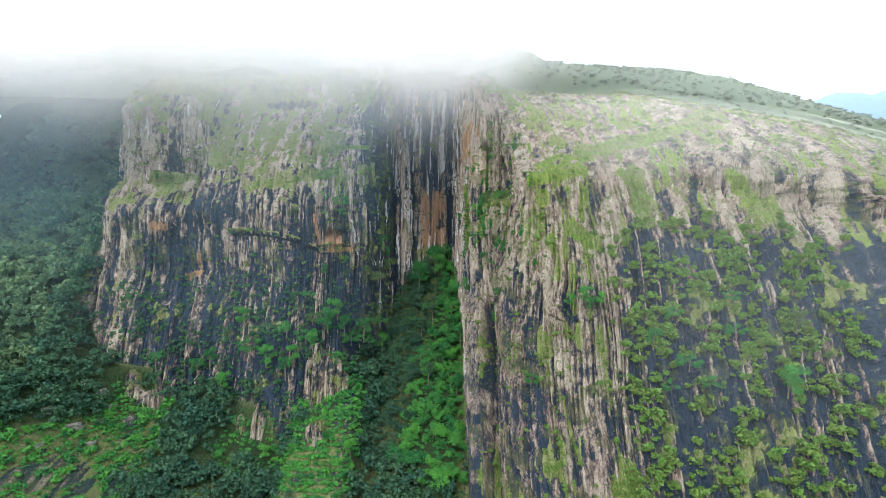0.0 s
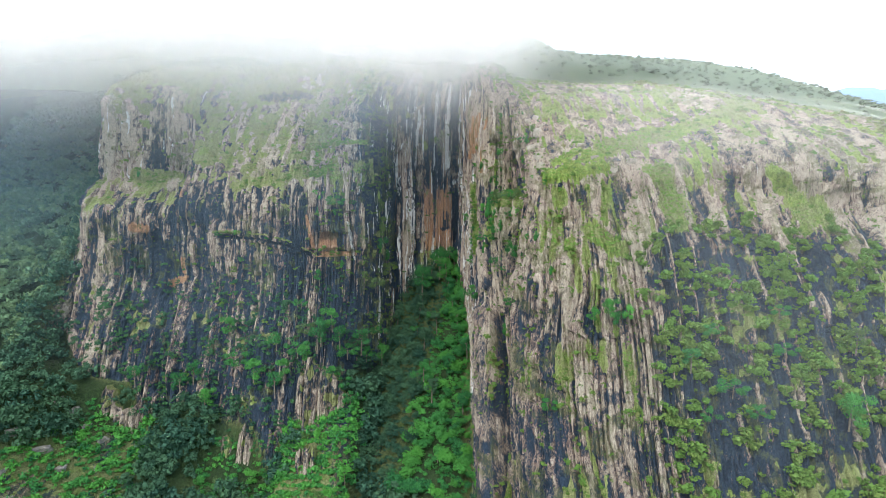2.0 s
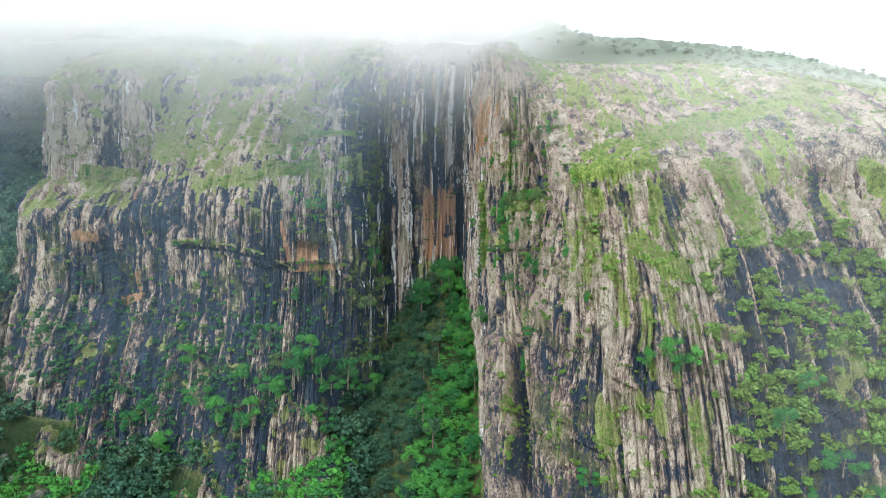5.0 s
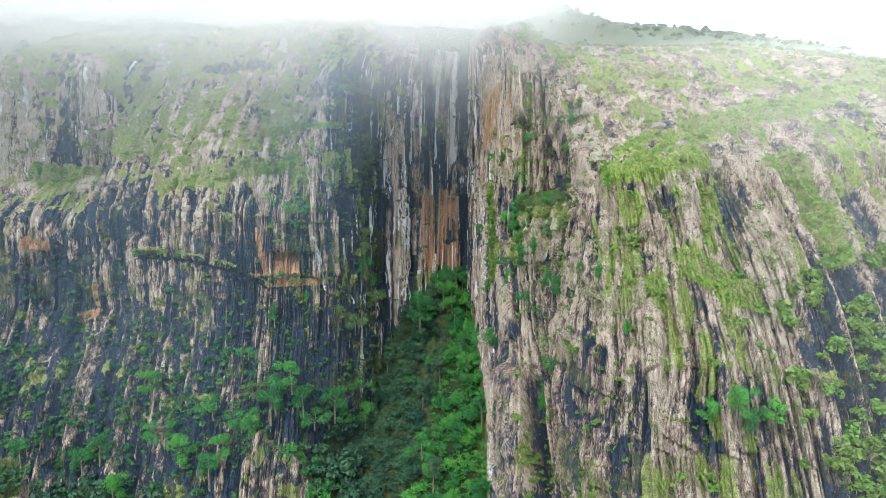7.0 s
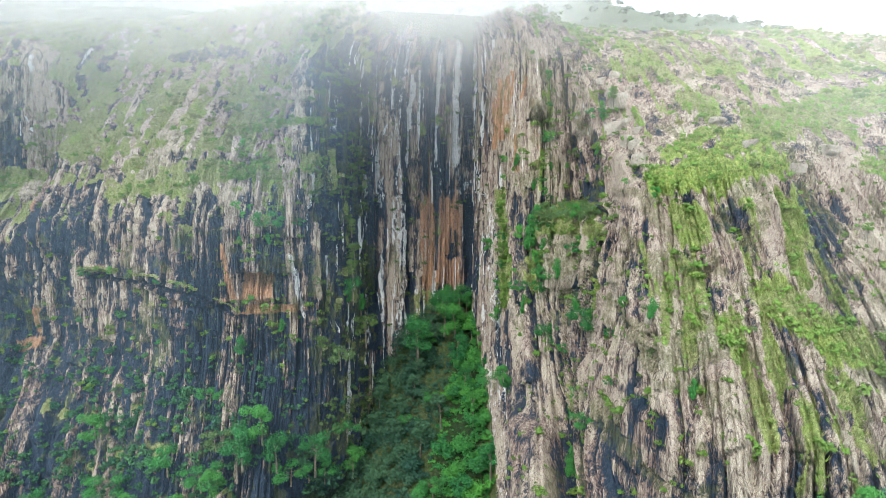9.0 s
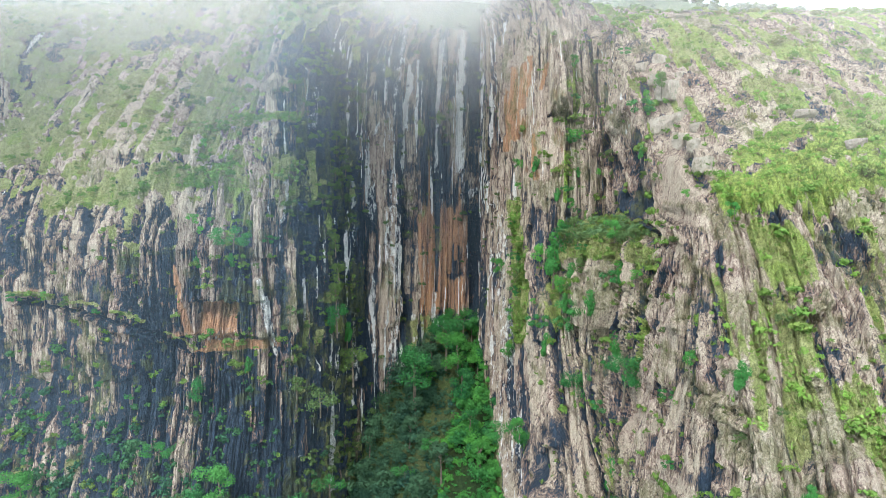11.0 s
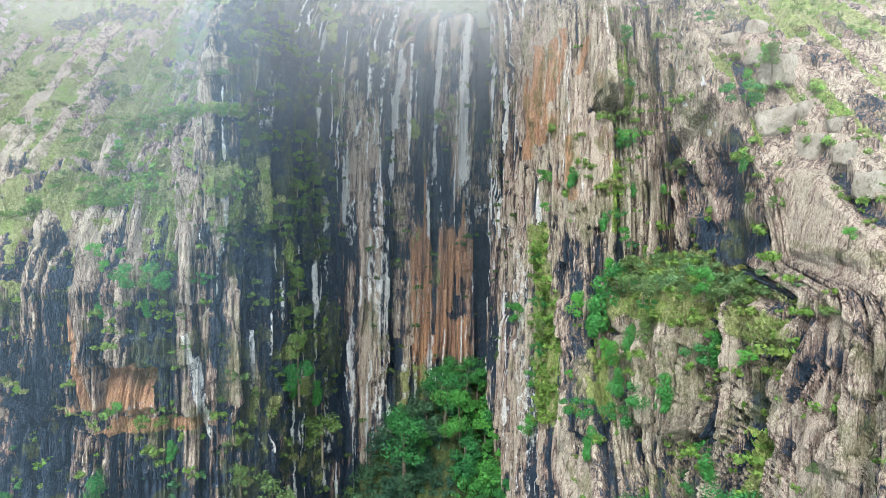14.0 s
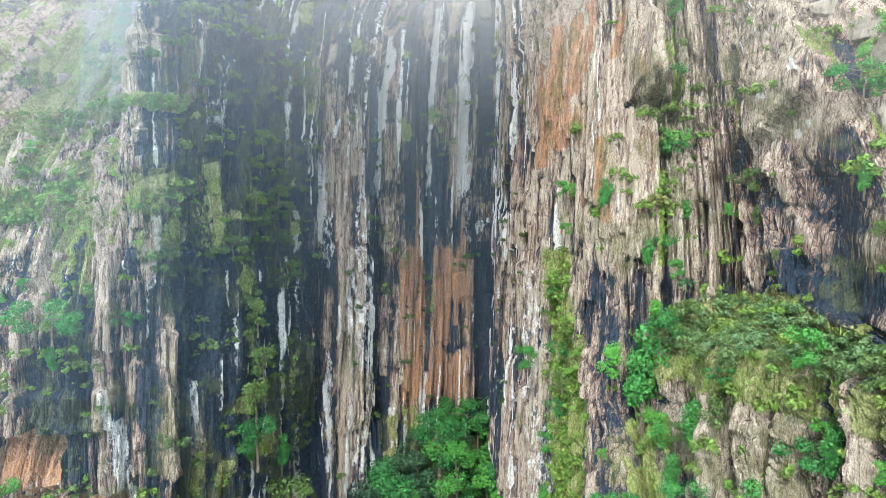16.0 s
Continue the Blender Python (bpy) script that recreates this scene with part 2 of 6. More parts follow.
D = D * (1 - 0.8 * wood_floor) * (1 - 0.55 * scar)
# deep slots of the gully's rear wall
for place, half, deep in ((-23.5, 0.7, 2.5), (-15.2, 0.8, 2.2), (-8.3, 0.3, 1.4), (1.6, 0.8, 3.0), (-33.0, 0.6, 1.5)):
    D = D - deep * bump(X + 0.5 * (cloudy(Z / 9, 0 * Z, 6) - 0.5), place, half, 0.5) * BACK * sstep(88, 100, Z)
# the stepped overhang along the left wall, and the dry niche in it
seam = curve(X, (-170, 112), (-120, 110), (-100, 106), (-62, 97.5), (-50, 99.0), (-36, 98.5)) + 2.5 * (cloudy(X / 5, 0 * X, 2) - 0.5)
over = sstep(0, 0.8, Z - seam) * sstep(13, 4, Z - seam) * LEFT * sstep(-170, -150, X)
D = D + 1.1 * over
arch = 106.9 - 0.05 * (X + 48.0) ** 2 + 1.6 * (small - 0.5) - 0.08 * (X + 48.0)
niche = bump(X + 0.7 * (mid - 0.5), -48.0, 3.6, 0.2) * sstep(0.0, -0.3, Z - arch) * sstep(98.6, 99.0, Z - 0.6 * (small - 0.5))
D = D - niche * (0.9 + 2.2 * sstep(99.5, 105.0, Z)) + 1.4 * bump(X, -46.5, 6.5, 1.0) * bump(Z, 108.2, 1.8, 0.6)
# the wide dark alcove over the grassy ledge, and the ledge
alcove = bump(X, 24.4 + 0.06 * (Z - 128), 1.2, 0.5) * sstep(121, 122, Z) * sstep(138, 135, Z + 0.5 * np.abs(X - 22))
D = D - 0.6 * alcove
ramp = bump(X, 27.7, 2.4, 0.3) * sstep(122, 124, Z) * sstep(141, 137, Z)
D = D * (1 - 0.6 * ramp)
ragged = 2.2 * (cloudy(X / 2.5, Z / 2, 3, 3) - 0.5)
shelf = bump(X + 0.3 * ragged, 20.3, 4.2, 0.5) * bump(Z + ragged, 117.6 + 0.30 * (X - 18), 0.9, 1.4)
D = D + 0.8 * shelf
# the jutting block high on the gully's edge, the flake at its foot and the slot beside it
D = D + 1.8 * bump(X, 17.0, 1.3, 0.3) * sstep(141.5, 142.0, Z) * sstep(152, 149, Z)
D = D + 2.5 * bump(X, 13.8, 1.5, 0.8) * sstep(84, 81, Z) - 3.5 * bump(X, 18.0, 1.0, 0.8) * sstep(92, 84, Z)

# single ribs, washes, stains, dark slots, shade painted under overhangs and patches of turf: kind, from (across,
# height) to (across, height), half width, relief
MARKS = {k: np.zeros(X.shape) for k in ("pale", "dark", "buff", "iron", "lime", "turf", "relief")}
WANDER = 0.8 * (cloudy(U / 2.2, V / 13, 1, 3) - 0.5) + 0.35 * (cloudy(U / 0.7, V / 5, 2, 2) - 0.5)
RAG = cloudy(U / 0.7, V / 9, 3, 3)
OBLIQUE = np.clip(np.gradient(U1) / np.gradient(XS), 1, 5) * (XS > 17) + (XS <= 17)


def mark(kind, x0, z0, x1, z1, half, relief):
    r = 2.2 * half + 1
    j0, j1 = np.searchsorted(XS, min(x0, x1) - r), np.searchsorted(XS, max(x0, x1) + r)
    i0, i1 = np.searchsorted(ZS, min(z0, z1) - r), np.searchsorted(ZS, max(z0, z1) + r)
    w = (slice(i0, i1), slice(j0, j1))
    turn = np.interp((x0 + x1) / 2, XS, OBLIQUE)
    dx, dz = (x1 - x0) * turn, z1 - z0
    px, pz = (X[w] - x0) * turn + WANDER[w] * (0.6 + 0.4 * min(half, 2)), Z[w] - z0
    k = np.clip((px * dx + pz * dz) / (dx * dx + dz * dz + 1e-6), 0, 1)
    d = np.hypot(px - k * dx, pz - k * dz) / half
    full = (1 - sstep(0.55, 1.25, d + 0.9 * (RAG[w] - 0.5)))
    MARKS[kind][w] = np.maximum(MARKS[kind][w], full)
    MARKS["relief"][w] += relief * (1 - sstep(0.5, 1.2, d))


mark("pale", 52.9, 94.2, 52.8, 74.2, 1.1, 0.8)
mark("buff", 53.0, 60.7, 50.8, 49.1, 1.7, 0.8)
mark("buff", 72.7, 92.7, 77.3, 81.7, 1.9, 0.2)
mark("buff", 94.4, 75.3, 93.8, 57.5, 1.2, 0.4)
mark("pale", 110.0, 90.3, 112.9, 76.3, 1.4, 0.4)
mark("pale", 49.1, 105.0, 48.7, 98.8, 1.7, 0.6)
mark("pale", 53.0, 106.5, 53.3, 95.9, 1.5, 0.6)
mark("pale", 61.3, 130.5, 51.9, 110.1, 3.6, 0.8)
mark("dark", 52.6, 126.3, 51.5, 116.7, 3.1, -0.4)
mark("dark", 75.6, 123.9, 75.2, 117.0, 2.5, -0.3)
mark("dark", 87.2, 128.9, 83.6, 113.6, 1.8, -0.3)
mark("pale", 93.1, 131.0, 97.5, 109.2, 2.9, 0.8)
mark("pale", 111.2, 145.3, 109.6, 130.1, 6.5, 1.2)
mark("dark", 108.7, 141.5, 105.0, 133.0, 1.3, -0.5)
mark("dark", 115.7, 135.3, 116.5, 129.3, 1.8, -0.4)
mark("turf", 100.8, 131.1, 109.3, 117.2, 2.6, 0.0)
mark("pale", 118.1, 125.2, 118.1, 110.2, 3.1, 0.7)
mark("pale", 140.4, 139.1, 132.1, 110.2, 4.1, 0.8)
mark("dark", 143.4, 131.1, 144.2, 118.1, 2.6, -0.4)
mark("turf", 67.3, 130.5, 66.5, 116.3, 3.6, 0.0)
mark("turf", 50.2, 138.2, 76.5, 144.4, 2.8, 0.0)
mark("turf", 76.5, 144.4, 111.6, 156.6, 2.5, 0.0)
mark("pale", 86.3, 158.4, 98.3, 156.7, 4.0, 0.2)
mark("buff", 13.1, 80.0, 13.6, 50.4, 2.6, 1.2)
mark("dark", 17.3, 81.2, 16.8, 56.5, 1.6, -2.0)
mark("buff", 21.6, 71.4, 23.8, 50.0, 3.9, 0.8)
mark("pale", 34.2, 102.5, 37.0, 68.9, 3.0, 1.0)
mark("dark", 26.7, 73.6, 27.6, 59.2, 1.7, -1.2)
mark("dark", -43.7, 85.8, -30.2, 29.9, 6.3, -0.5)
mark("pale", -42.4, 83.2, -37.5, 55.3, 1.2, 0.4)
mark("pale", -53.9, 80.3, -47.8, 52.5, 1.2, 0.4)
mark("pale", -144.3, 95.0, -143.3, 71.2, 5.0, 1.2)
mark("pale", -156.9, 55.9, -138.9, 54.8, 6.1, 1.0)
mark("dark", -120.3, 81.2, -116.3, 43.1, 3.2, -3.0)
mark("pale", -110.7, 80.5, -112.3, 47.2, 2.7, 1.0)
mark("pale", -93.4, 66.4, -96.9, 43.9, 2.9, 1.2)
mark("pale", -105.4, 40.1, -104.3, 22.6, 2.1, 1.0)
mark("dark", -113.3, 35.1, -106.4, 25.8, 3.4, -1.0)
mark("dark", -99.5, 34.2, -87.8, 30.9, 3.9, -0.6)
mark("iron", -169.4, 85.0, -168.6, 78.7, 1.3, 0.3)
mark("iron", -120.7, 82.7, -113.0, 83.5, 2.0, 0.6)
mark("iron", -114.5, 91.7, -113.9, 86.4, 1.5, 0.3)
mark("dark", -130.7, 95.1, -122.6, 85.0, 7.6, -1.5)
mark("pale", -156.8, 159.6, -152.6, 124.0, 3.7, 1.5)
mark("pale", -146.7, 158.1, -143.3, 124.1, 3.7, 1.5)
mark("pale", -126.3, 160.9, -124.4, 124.3, 5.3, 1.5)
mark("dark", -134.6, 150.0, -135.2, 128.5, 2.2, -0.8)
mark("iron", -118.6, 119.8, -115.2, 119.3, 2.3, 0.4)
mark("iron", -136.0, 105.3, -131.6, 104.3, 2.3, 0.4)
mark("pale", -97.4, 155.6, -94.0, 143.0, 1.6, 0.6)
mark("pale", -73.8, 137.1, -80.9, 126.3, 2.7, 0.6)
mark("pale", -95.9, 106.8, -97.5, 96.3, 3.5, 1.0)
mark("turf", -141.1, 127.3, -122.6, 125.9, 3.2, 0.3)
mark("turf", -89.6, 123.5, -46.5, 131.2, 2.2, 0.0)
mark("dark", 21.6, 157.4, 24.3, 129.7, 1.8, -0.4)
mark("turf", 28.0, 127.7, 48.8, 131.8, 2.4, 0.0)
mark("pale", 33.6, 106.7, 33.8, 84.2, 2.0, 0.8)
mark("pale", 27.7, 110.0, 27.3, 98.5, 1.4, 0.6)
mark("pale", 59.3, 127.3, 55.2, 113.8, 2.3, 0.5)
mark("dark", 54.5, 125.4, 52.4, 118.5, 2.4, -0.3)
mark("dark", 41.6, 123.7, 41.8, 120.4, 1.8, -0.3)
mark("pale", 46.7, 130.1, 46.3, 124.6, 1.4, 0.6)
mark("pale", 49.1, 105.0, 48.6, 98.1, 1.1, 0.6)
mark("turf", 42.5, 113.0, 48.9, 108.4, 3.0, 0.0)
mark("turf", 63.0, 130.2, 68.7, 122.9, 2.7, 0.0)
mark("turf", 28.8, 126.6, 45.4, 135.4, 1.2, 0.1)
mark("turf", 45.4, 135.4, 69.5, 144.1, 2.7, 0.2)
mark("dark", 37.3, 90.9, 40.1, 86.0, 2.3, -0.3)
mark("buff", 16.2, 81.7, 14.3, 68.4, 1.8, 1.2)
mark("pale", -95.0, 106.9, -91.3, 88.2, 2.2, 1.0)
mark("pale", -106.8, 104.5, -109.1, 86.3, 1.3, 0.8)
mark("dark", -129.2, 100.4, -116.9, 85.8, 5.0, -1.0)
mark("dark", -116.8, 56.8, -117.0, 44.2, 2.2, -1.5)
mark("pale", -108.0, 63.7, -114.3, 38.3, 1.9, 1.0)
mark("pale", -95.4, 67.0, -97.1, 42.7, 2.2, 1.0)
mark("pale", -66.8, 98.5, -64.9, 79.5, 0.7, 0.3)
mark("buff", -63.6, 76.7, -60.2, 55.2, 2.0, 0.3)
mark("pale", -100.8, 152.2, -97.2, 160.3, 1.3, 0.6)
mark("pale", -77.9, 138.4, -73.5, 152.5, 2.0, 0.6)
mark("pale", -128.5, 164.9, -127.4, 146.5, 3.3, 1.5)
mark("pale", -128.3, 146.5, -124.2, 123.3, 2.1, 1.0)
mark("turf", -141.5, 124.9, -129.3, 124.1, 2.5, 0.4)
mark("pale", -23.8, 154.5, -22.2, 121.7, 1.7, 0.5)
mark("lime", -21.3, 161.6, -19.4, 138.7, 0.5, 0.2)
mark("buff", -15.2, 141.6, -13.1, 121.1, 1.6, 0.3)
mark("dark", -19.1, 166.8, -16.7, 121.3, 0.8, -0.6)
mark("dark", -13.1, 178.8, -8.2, 132.2, 1.5, -0.7)
mark("lime", -9.1, 180.6, -6.6, 154.0, 0.9, 0.3)
mark("lime", -1.6, 182.8, -2.4, 154.4, 1.3, 0.3)
mark("lime", -1.4, 139.6, -1.0, 123.2, 0.8, 0.2)
mark("dark", 1.7, 182.5, -0.4, 120.9, 0.9, -1.0)
mark("lime", -18.5, 121.4, -18.0, 82.0, 1.4, 0.3)
mark("pale", -20.5, 121.5, -20.5, 83.8, 1.3, 0.4)
mark("dark", -15.1, 121.1, -15.1, 87.9, 1.1, -0.7)
mark("iron", -12.5, 119.9, -11.9, 95.3, 0.6, 0.3)
mark("iron", -11.3, 122.0, -10.4, 91.0, 0.7, 0.3)
mark("iron", -10.3, 135.1, -9.0, 94.0, 0.4, 0.1)
mark("iron", -9.2, 120.5, -8.6, 100.3, 0.6, 0.2)
mark("iron", -6.3, 117.9, -5.6, 94.8, 0.5, 0.2)
mark("iron", -4.9, 121.4, -4.5, 105.3, 0.8, 0.2)
mark("iron", -3.3, 119.9, -3.1, 108.5, 0.5, 0.1)
mark("iron", -2.2, 127.1, -2.2, 117.8, 0.4, 0.1)
mark("dark", -3.6, 110.6, -3.2, 105.3, 2.1, -0.3)
mark("dark", -7.7, 123.0, -7.7, 100.3, 0.4, -0.5)
mark("dark", 0.7, 120.8, 1.3, 98.9, 0.6, -1.0)
mark("lime", 7.0, 121.7, 8.7, 92.7, 1.1, 0.3)
mark("turf", 9.0, 124.9, 9.9, 110.4, 0.8, 0.0)
mark("turf", 9.9, 110.4, 9.6, 97.9, 0.8, 0.0)
mark("dark", -24.8, 121.8, -25.6, 80.8, 2.0, -0.5)
mark("lime", -26.7, 97.4, -26.4, 81.6, 0.6, 0.3)
mark("pale", -49.5, 119.1, -48.2, 106.9, 1.3, 1.0)
mark("pale", -35.4, 116.9, -35.1, 99.7, 0.8, 0.6)
mark("pale", -40.4, 124.4, -39.2, 114.5, 0.5, 0.3)
mark("lime", -39.3, 106.4, -37.9, 95.7, 0.5, 0.3)
mark("dark", -45.3, 111.9, -45.1, 108.6, 1.5, -0.5)
mark("pale", -57.1, 138.7, -55.1, 131.3, 1.0, 0.7)
mark("pale", -51.2, 150.4, -35.7, 147.1, 1.5, 0.5)
mark("pale", -33.3, 150.4, -33.6, 142.2, 0.7, 0.6)
mark("dark", -33.1, 139.4, -33.2, 124.9, 0.9, -0.6)
mark("dark", -29.7, 153.5, -29.3, 123.8, 2.7, -0.3)
mark("turf", -63.9, 135.5, -51.0, 141.0, 1.4, 0.2)
mark("turf", -51.0, 141.0, -34.4, 141.2, 1.0, 0.2)
mark("pale", 12.1, 146.0, 12.7, 126.4, 2.1, 0.3)
mark("iron", 8.3, 145.7, 9.1, 139.7, 0.9, 0.1)
mark("iron", 13.8, 151.3, 12.7, 146.6, 0.5, 0.1)
mark("dark", 23.2, 153.8, 22.3, 139.6, 0.7, -0.4)
mark("pale", 25.4, 143.9, 24.6, 138.6, 1.2, 0.8)
mark("dark", 23.0, 120.7, 22.1, 110.9, 0.4, -0.6)
mark("pale", 20.5, 115.1, 19.1, 107.0, 1.7, 0.6)
mark("turf", 16.2, 120.2, 24.7, 123.2, 0.6, 0.3)
mark("dark", 28.2, 147.2, 27.2, 140.8, 0.7, -0.3)
mark("pale", 17.3, 115.9, 17.1, 110.0, 0.8, 0.5)
mark("dark", 27.6, 117.2, 27.1, 110.0, 0.6, -0.4)
mark("pale", 25.1, 113.1, 24.1, 105.0, 1.4, 0.8)
mark("turf", 26.7, 124.8, 33.7, 131.0, 0.8, 0.1)
mark("turf", 34.5, 132.8, 41.7, 137.0, 1.3, 0.1)
mark("pale", 30.3, 147.7, 31.0, 144.8, 1.7, 0.8)
mark("pale", 31.5, 136.1, 30.8, 131.5, 0.9, 0.8)
mark("pale", -92.9, 143.5, -93.0, 156.5, 1.2, 0.6)
mark("pale", -68.6, 131.8, -65.8, 151.4, 1.0, 0.5)
mark("dark", -88.7, 164.4, -65.5, 163.2, 2.6, 0.0)
mark("iron", 7.1, 148.8, 7.9, 135.7, 0.5, 0.1)
mark("iron", 8.4, 152.2, 8.5, 139.2, 0.6, 0.2)
mark("iron", 9.7, 152.4, 9.5, 143.7, 0.5, 0.2)
mark("iron", 10.9, 153.0, 10.3, 145.9, 0.4, 0.1)
mark("iron", 11.7, 137.9, 12.1, 129.9, 0.5, 0.1)
mark("pale", 15.5, 154.0, 15.7, 142.9, 1.4, 1.2)
# shade under the jutting block, painted dark and cut back
mark("dark", 15.3, 142.5, 16.7, 141.9, 0.9, -1.2)
mark("pale", 21.6, 133.1, 20.9, 122.9, 0.7, 0.5)
mark("pale", 18.3, 135.4, 18.1, 122.5, 0.6, 0.6)
mark("pale", 18.9, 116.5, 17.5, 105.4, 0.7, 0.8)
mark("pale", 21.4, 116.6, 20.5, 107.9, 0.9, 0.8)
mark("pale", 23.5, 121.0, 23.3, 112.4, 0.9, 0.8)
mark("dark", 27.4, 117.5, 26.7, 108.8, 1.6, -0.4)
mark("dark", 22.8, 120.4, 21.9, 108.3, 0.8, -0.5)
mark("dark", 24.1, 115.7, 22.8, 102.6, 0.4, -0.6)
mark("buff", 24.3, 112.0, 23.4, 104.0, 1.4, 0.4)
mark("pale", 25.5, 116.1, 25.4, 107.7, 0.6, 0.4)
mark("pale", 31.0, 122.0, 29.7, 115.0, 1.5, 0.5)
mark("turf", 28.0, 118.7, 28.1, 114.4, 0.4, 0.0)
mark("turf", 23.4, 110.2, 22.8, 103.3, 0.8, 0.0)
mark("turf", 17.1, 118.9, 24.8, 123.4, 1.3, 0.2)
mark("pale", 23.3, 99.3, 21.6, 91.4, 2.0, 0.5)
mark("dark", 24.6, 101.0, 24.3, 96.4, 0.4, -0.6)
mark("dark", 25.2, 102.7, 25.0, 98.1, 0.4, -0.6)
mark("dark", 18.0, 96.6, 17.5, 88.6, 0.6, -0.6)
mark("pale", 26.7, 106.0, 26.5, 101.8, 1.1, 0.5)
mark("turf", 30.8, 114.2, 28.5, 106.1, 0.5, 0.0)
mark("pale", 31.6, 114.9, 29.2, 104.7, 0.7, 0.5)
mark("turf", 32.0, 112.3, 32.0, 109.6, 0.8, 0.0)
mark("pale", 33.9, 111.1, 33.8, 106.2, 0.7, 0.5)
mark("dark", 30.0, 107.9, 29.5, 104.5, 0.3, -0.5)
mark("pale", 32.0, 119.6, 32.1, 117.8, 1.1, 0.4)
mark("pale", 20.5, 116.2, 20.2, 107.5, 1.0, 0.4)
mark("pale", 11.8, 100.1, 11.9, 90.5, 1.1, 0.4)
mark("dark", 24.4, 111.0, 24.2, 105.7, 0.3, -0.4)
mark("dark", 24.2, 137.4, 22.3, 123.1, 1.0, -0.3)
mark("dark", 25.4, 136.5, 25.3, 131.8, 1.7, -0.3)
mark("dark", 25.7, 128.0, 24.5, 123.8, 1.4, -0.3)
mark("dark", 24.7, 127.2, 23.8, 123.2, 1.0, -0.3)
mark("buff", 22.1, 138.9, 21.1, 123.0, 1.4, 0.2)
mark("pale", 25.0, 143.9, 24.8, 138.9, 1.0, 0.6)
mark("dark", 24.3, 147.0, 24.0, 139.4, 0.8, -0.3)
mark("dark", 22.5, 152.0, 22.3, 145.3, 0.6, -0.3)
mark("pale", 20.7, 153.7, 20.6, 145.5, 0.6, 0.4)
mark("pale", 15.6, 148.4, 16.2, 142.6, 1.6, 1.0)
# the same block's underside: its shade painted as a thin dark line
mark("dark", 14.2, 141.7, 18.1, 141.7, 0.4, -1.0)
mark("buff", 14.1, 140.4, 14.5, 134.1, 1.3, 0.2)
mark("pale", 14.1, 133.4, 14.3, 126.7, 1.5, 0.5)
mark("dark", 13.6, 126.3, 15.0, 126.1, 0.3, -0.6)
mark("pale", 18.4, 135.5, 18.8, 125.0, 0.5, 0.5)
mark("turf", 17.1, 134.8, 16.8, 126.1, 0.5, 0.0)
mark("dark", 17.5, 123.6, 18.7, 122.6, 0.6, -0.3)
mark("pale", 28.5, 132.5, 27.3, 127.0, 1.2, 0.6)
mark("pale", 26.2, 131.0, 25.8, 121.0, 0.9, 0.1)
mark("turf", 25.9, 130.1, 27.0, 130.1, 0.7, 0.2)
mark("turf", 16.0, 120.2, 24.5, 123.2, 0.9, 0.3)
mark("iron", 8.3, 143.8, 8.6, 138.2, 0.9, 0.1)
mark("dark", 29.9, 132.6, 29.8, 129.8, 0.7, -0.2)
mark("turf", 29.0, 128.2, 30.2, 129.5, 1.0, 0.1)
mark("turf", 26.8, 126.3, 27.9, 126.7, 0.4, 0.0)
mark("dark", 22.5, 119.4, 22.7, 117.4, 0.7, -0.3)
mark("turf", 26.0, 146.4, 26.8, 144.7, 1.3, 0.1)
mark("turf", 26.9, 138.1, 27.0, 136.9, 1.1, 0.1)
mark("turf", 32.5, 141.9, 33.1, 138.9, 0.8, 0.1)
mark("dark", -22.5, 132.6, -21.7, 71.3, 0.4, -0.5)
mark("dark", -19.6, 133.8, -19.3, 69.1, 0.4, -0.4)
mark("dark", -24.6, 121.2, -23.8, 71.1, 0.5, -0.5)
mark("pale", -49.7, 129.5, -45.2, 108.1, 0.6, 0.5)
mark("pale", -42.2, 130.5, -39.6, 109.4, 0.6, 0.5)
mark("pale", -55.6, 123.2, -54.5, 106.6, 0.7, 0.6)
mark("dark", -51.7, 124.8, -49.2, 109.7, 0.7, -0.4)
mark("dark", -45.3, 126.4, -42.7, 108.0, 0.8, -0.4)
mark("dark", -57.9, 119.4, -56.8, 106.4, 0.8, -0.5)
mark("turf", -98.0, 104.5, -85.5, 104.7, 0.7, 0.3)
mark("turf", -80.4, 104.7, -72.2, 104.5, 0.4, 0.2)
mark("turf", -69.1, 103.8, -62.2, 102.1, 0.4, 0.2)
mark("turf", -58.2, 100.0, -52.3, 96.9, 0.3, 0.2)
# dark bands that paint the shadow below the overhanging seam
mark("dark", -98.2, 102.3, -77.3, 102.7, 0.6, -1.2)
mark("dark", -77.3, 102.7, -62.2, 100.2, 0.5, -1.2)
mark("dark", -62.2, 100.2, -52.8, 95.5, 0.4, -1.0)
mark("iron", -56.8, 112.0, -54.0, 101.0, 1.1, 0.3)
mark("iron", -54.6, 106.0, -53.2, 100.0, 0.8, 0.3)
mark("lime", -40.6, 110.0, -38.2, 97.0, 0.6, 0.2)
mark("iron", -52.3, 96.5, -43.3, 96.9, 0.4, 0.5)
mark("pale", -56.8, 139.1, -55.8, 132.0, 1.4, 0.6)
mark("buff", -48.4, 120.5, -49.3, 107.1, 1.3, 0.8)
mark("pale", -49.6, 131.4, -48.6, 123.3, 0.8, 0.6)
mark("pale", -41.2, 113.0, -40.5, 99.1, 0.6, 0.6)
mark("lime", -39.3, 105.1, -37.7, 95.1, 0.4, 0.3)
mark("buff", -35.7, 115.7, -34.8, 99.2, 0.5, 0.8)
mark("pale", -41.0, 125.1, -39.5, 118.7, 0.7, 0.6)
mark("pale", -36.4, 128.2, -36.7, 120.3, 0.4, 0.5)
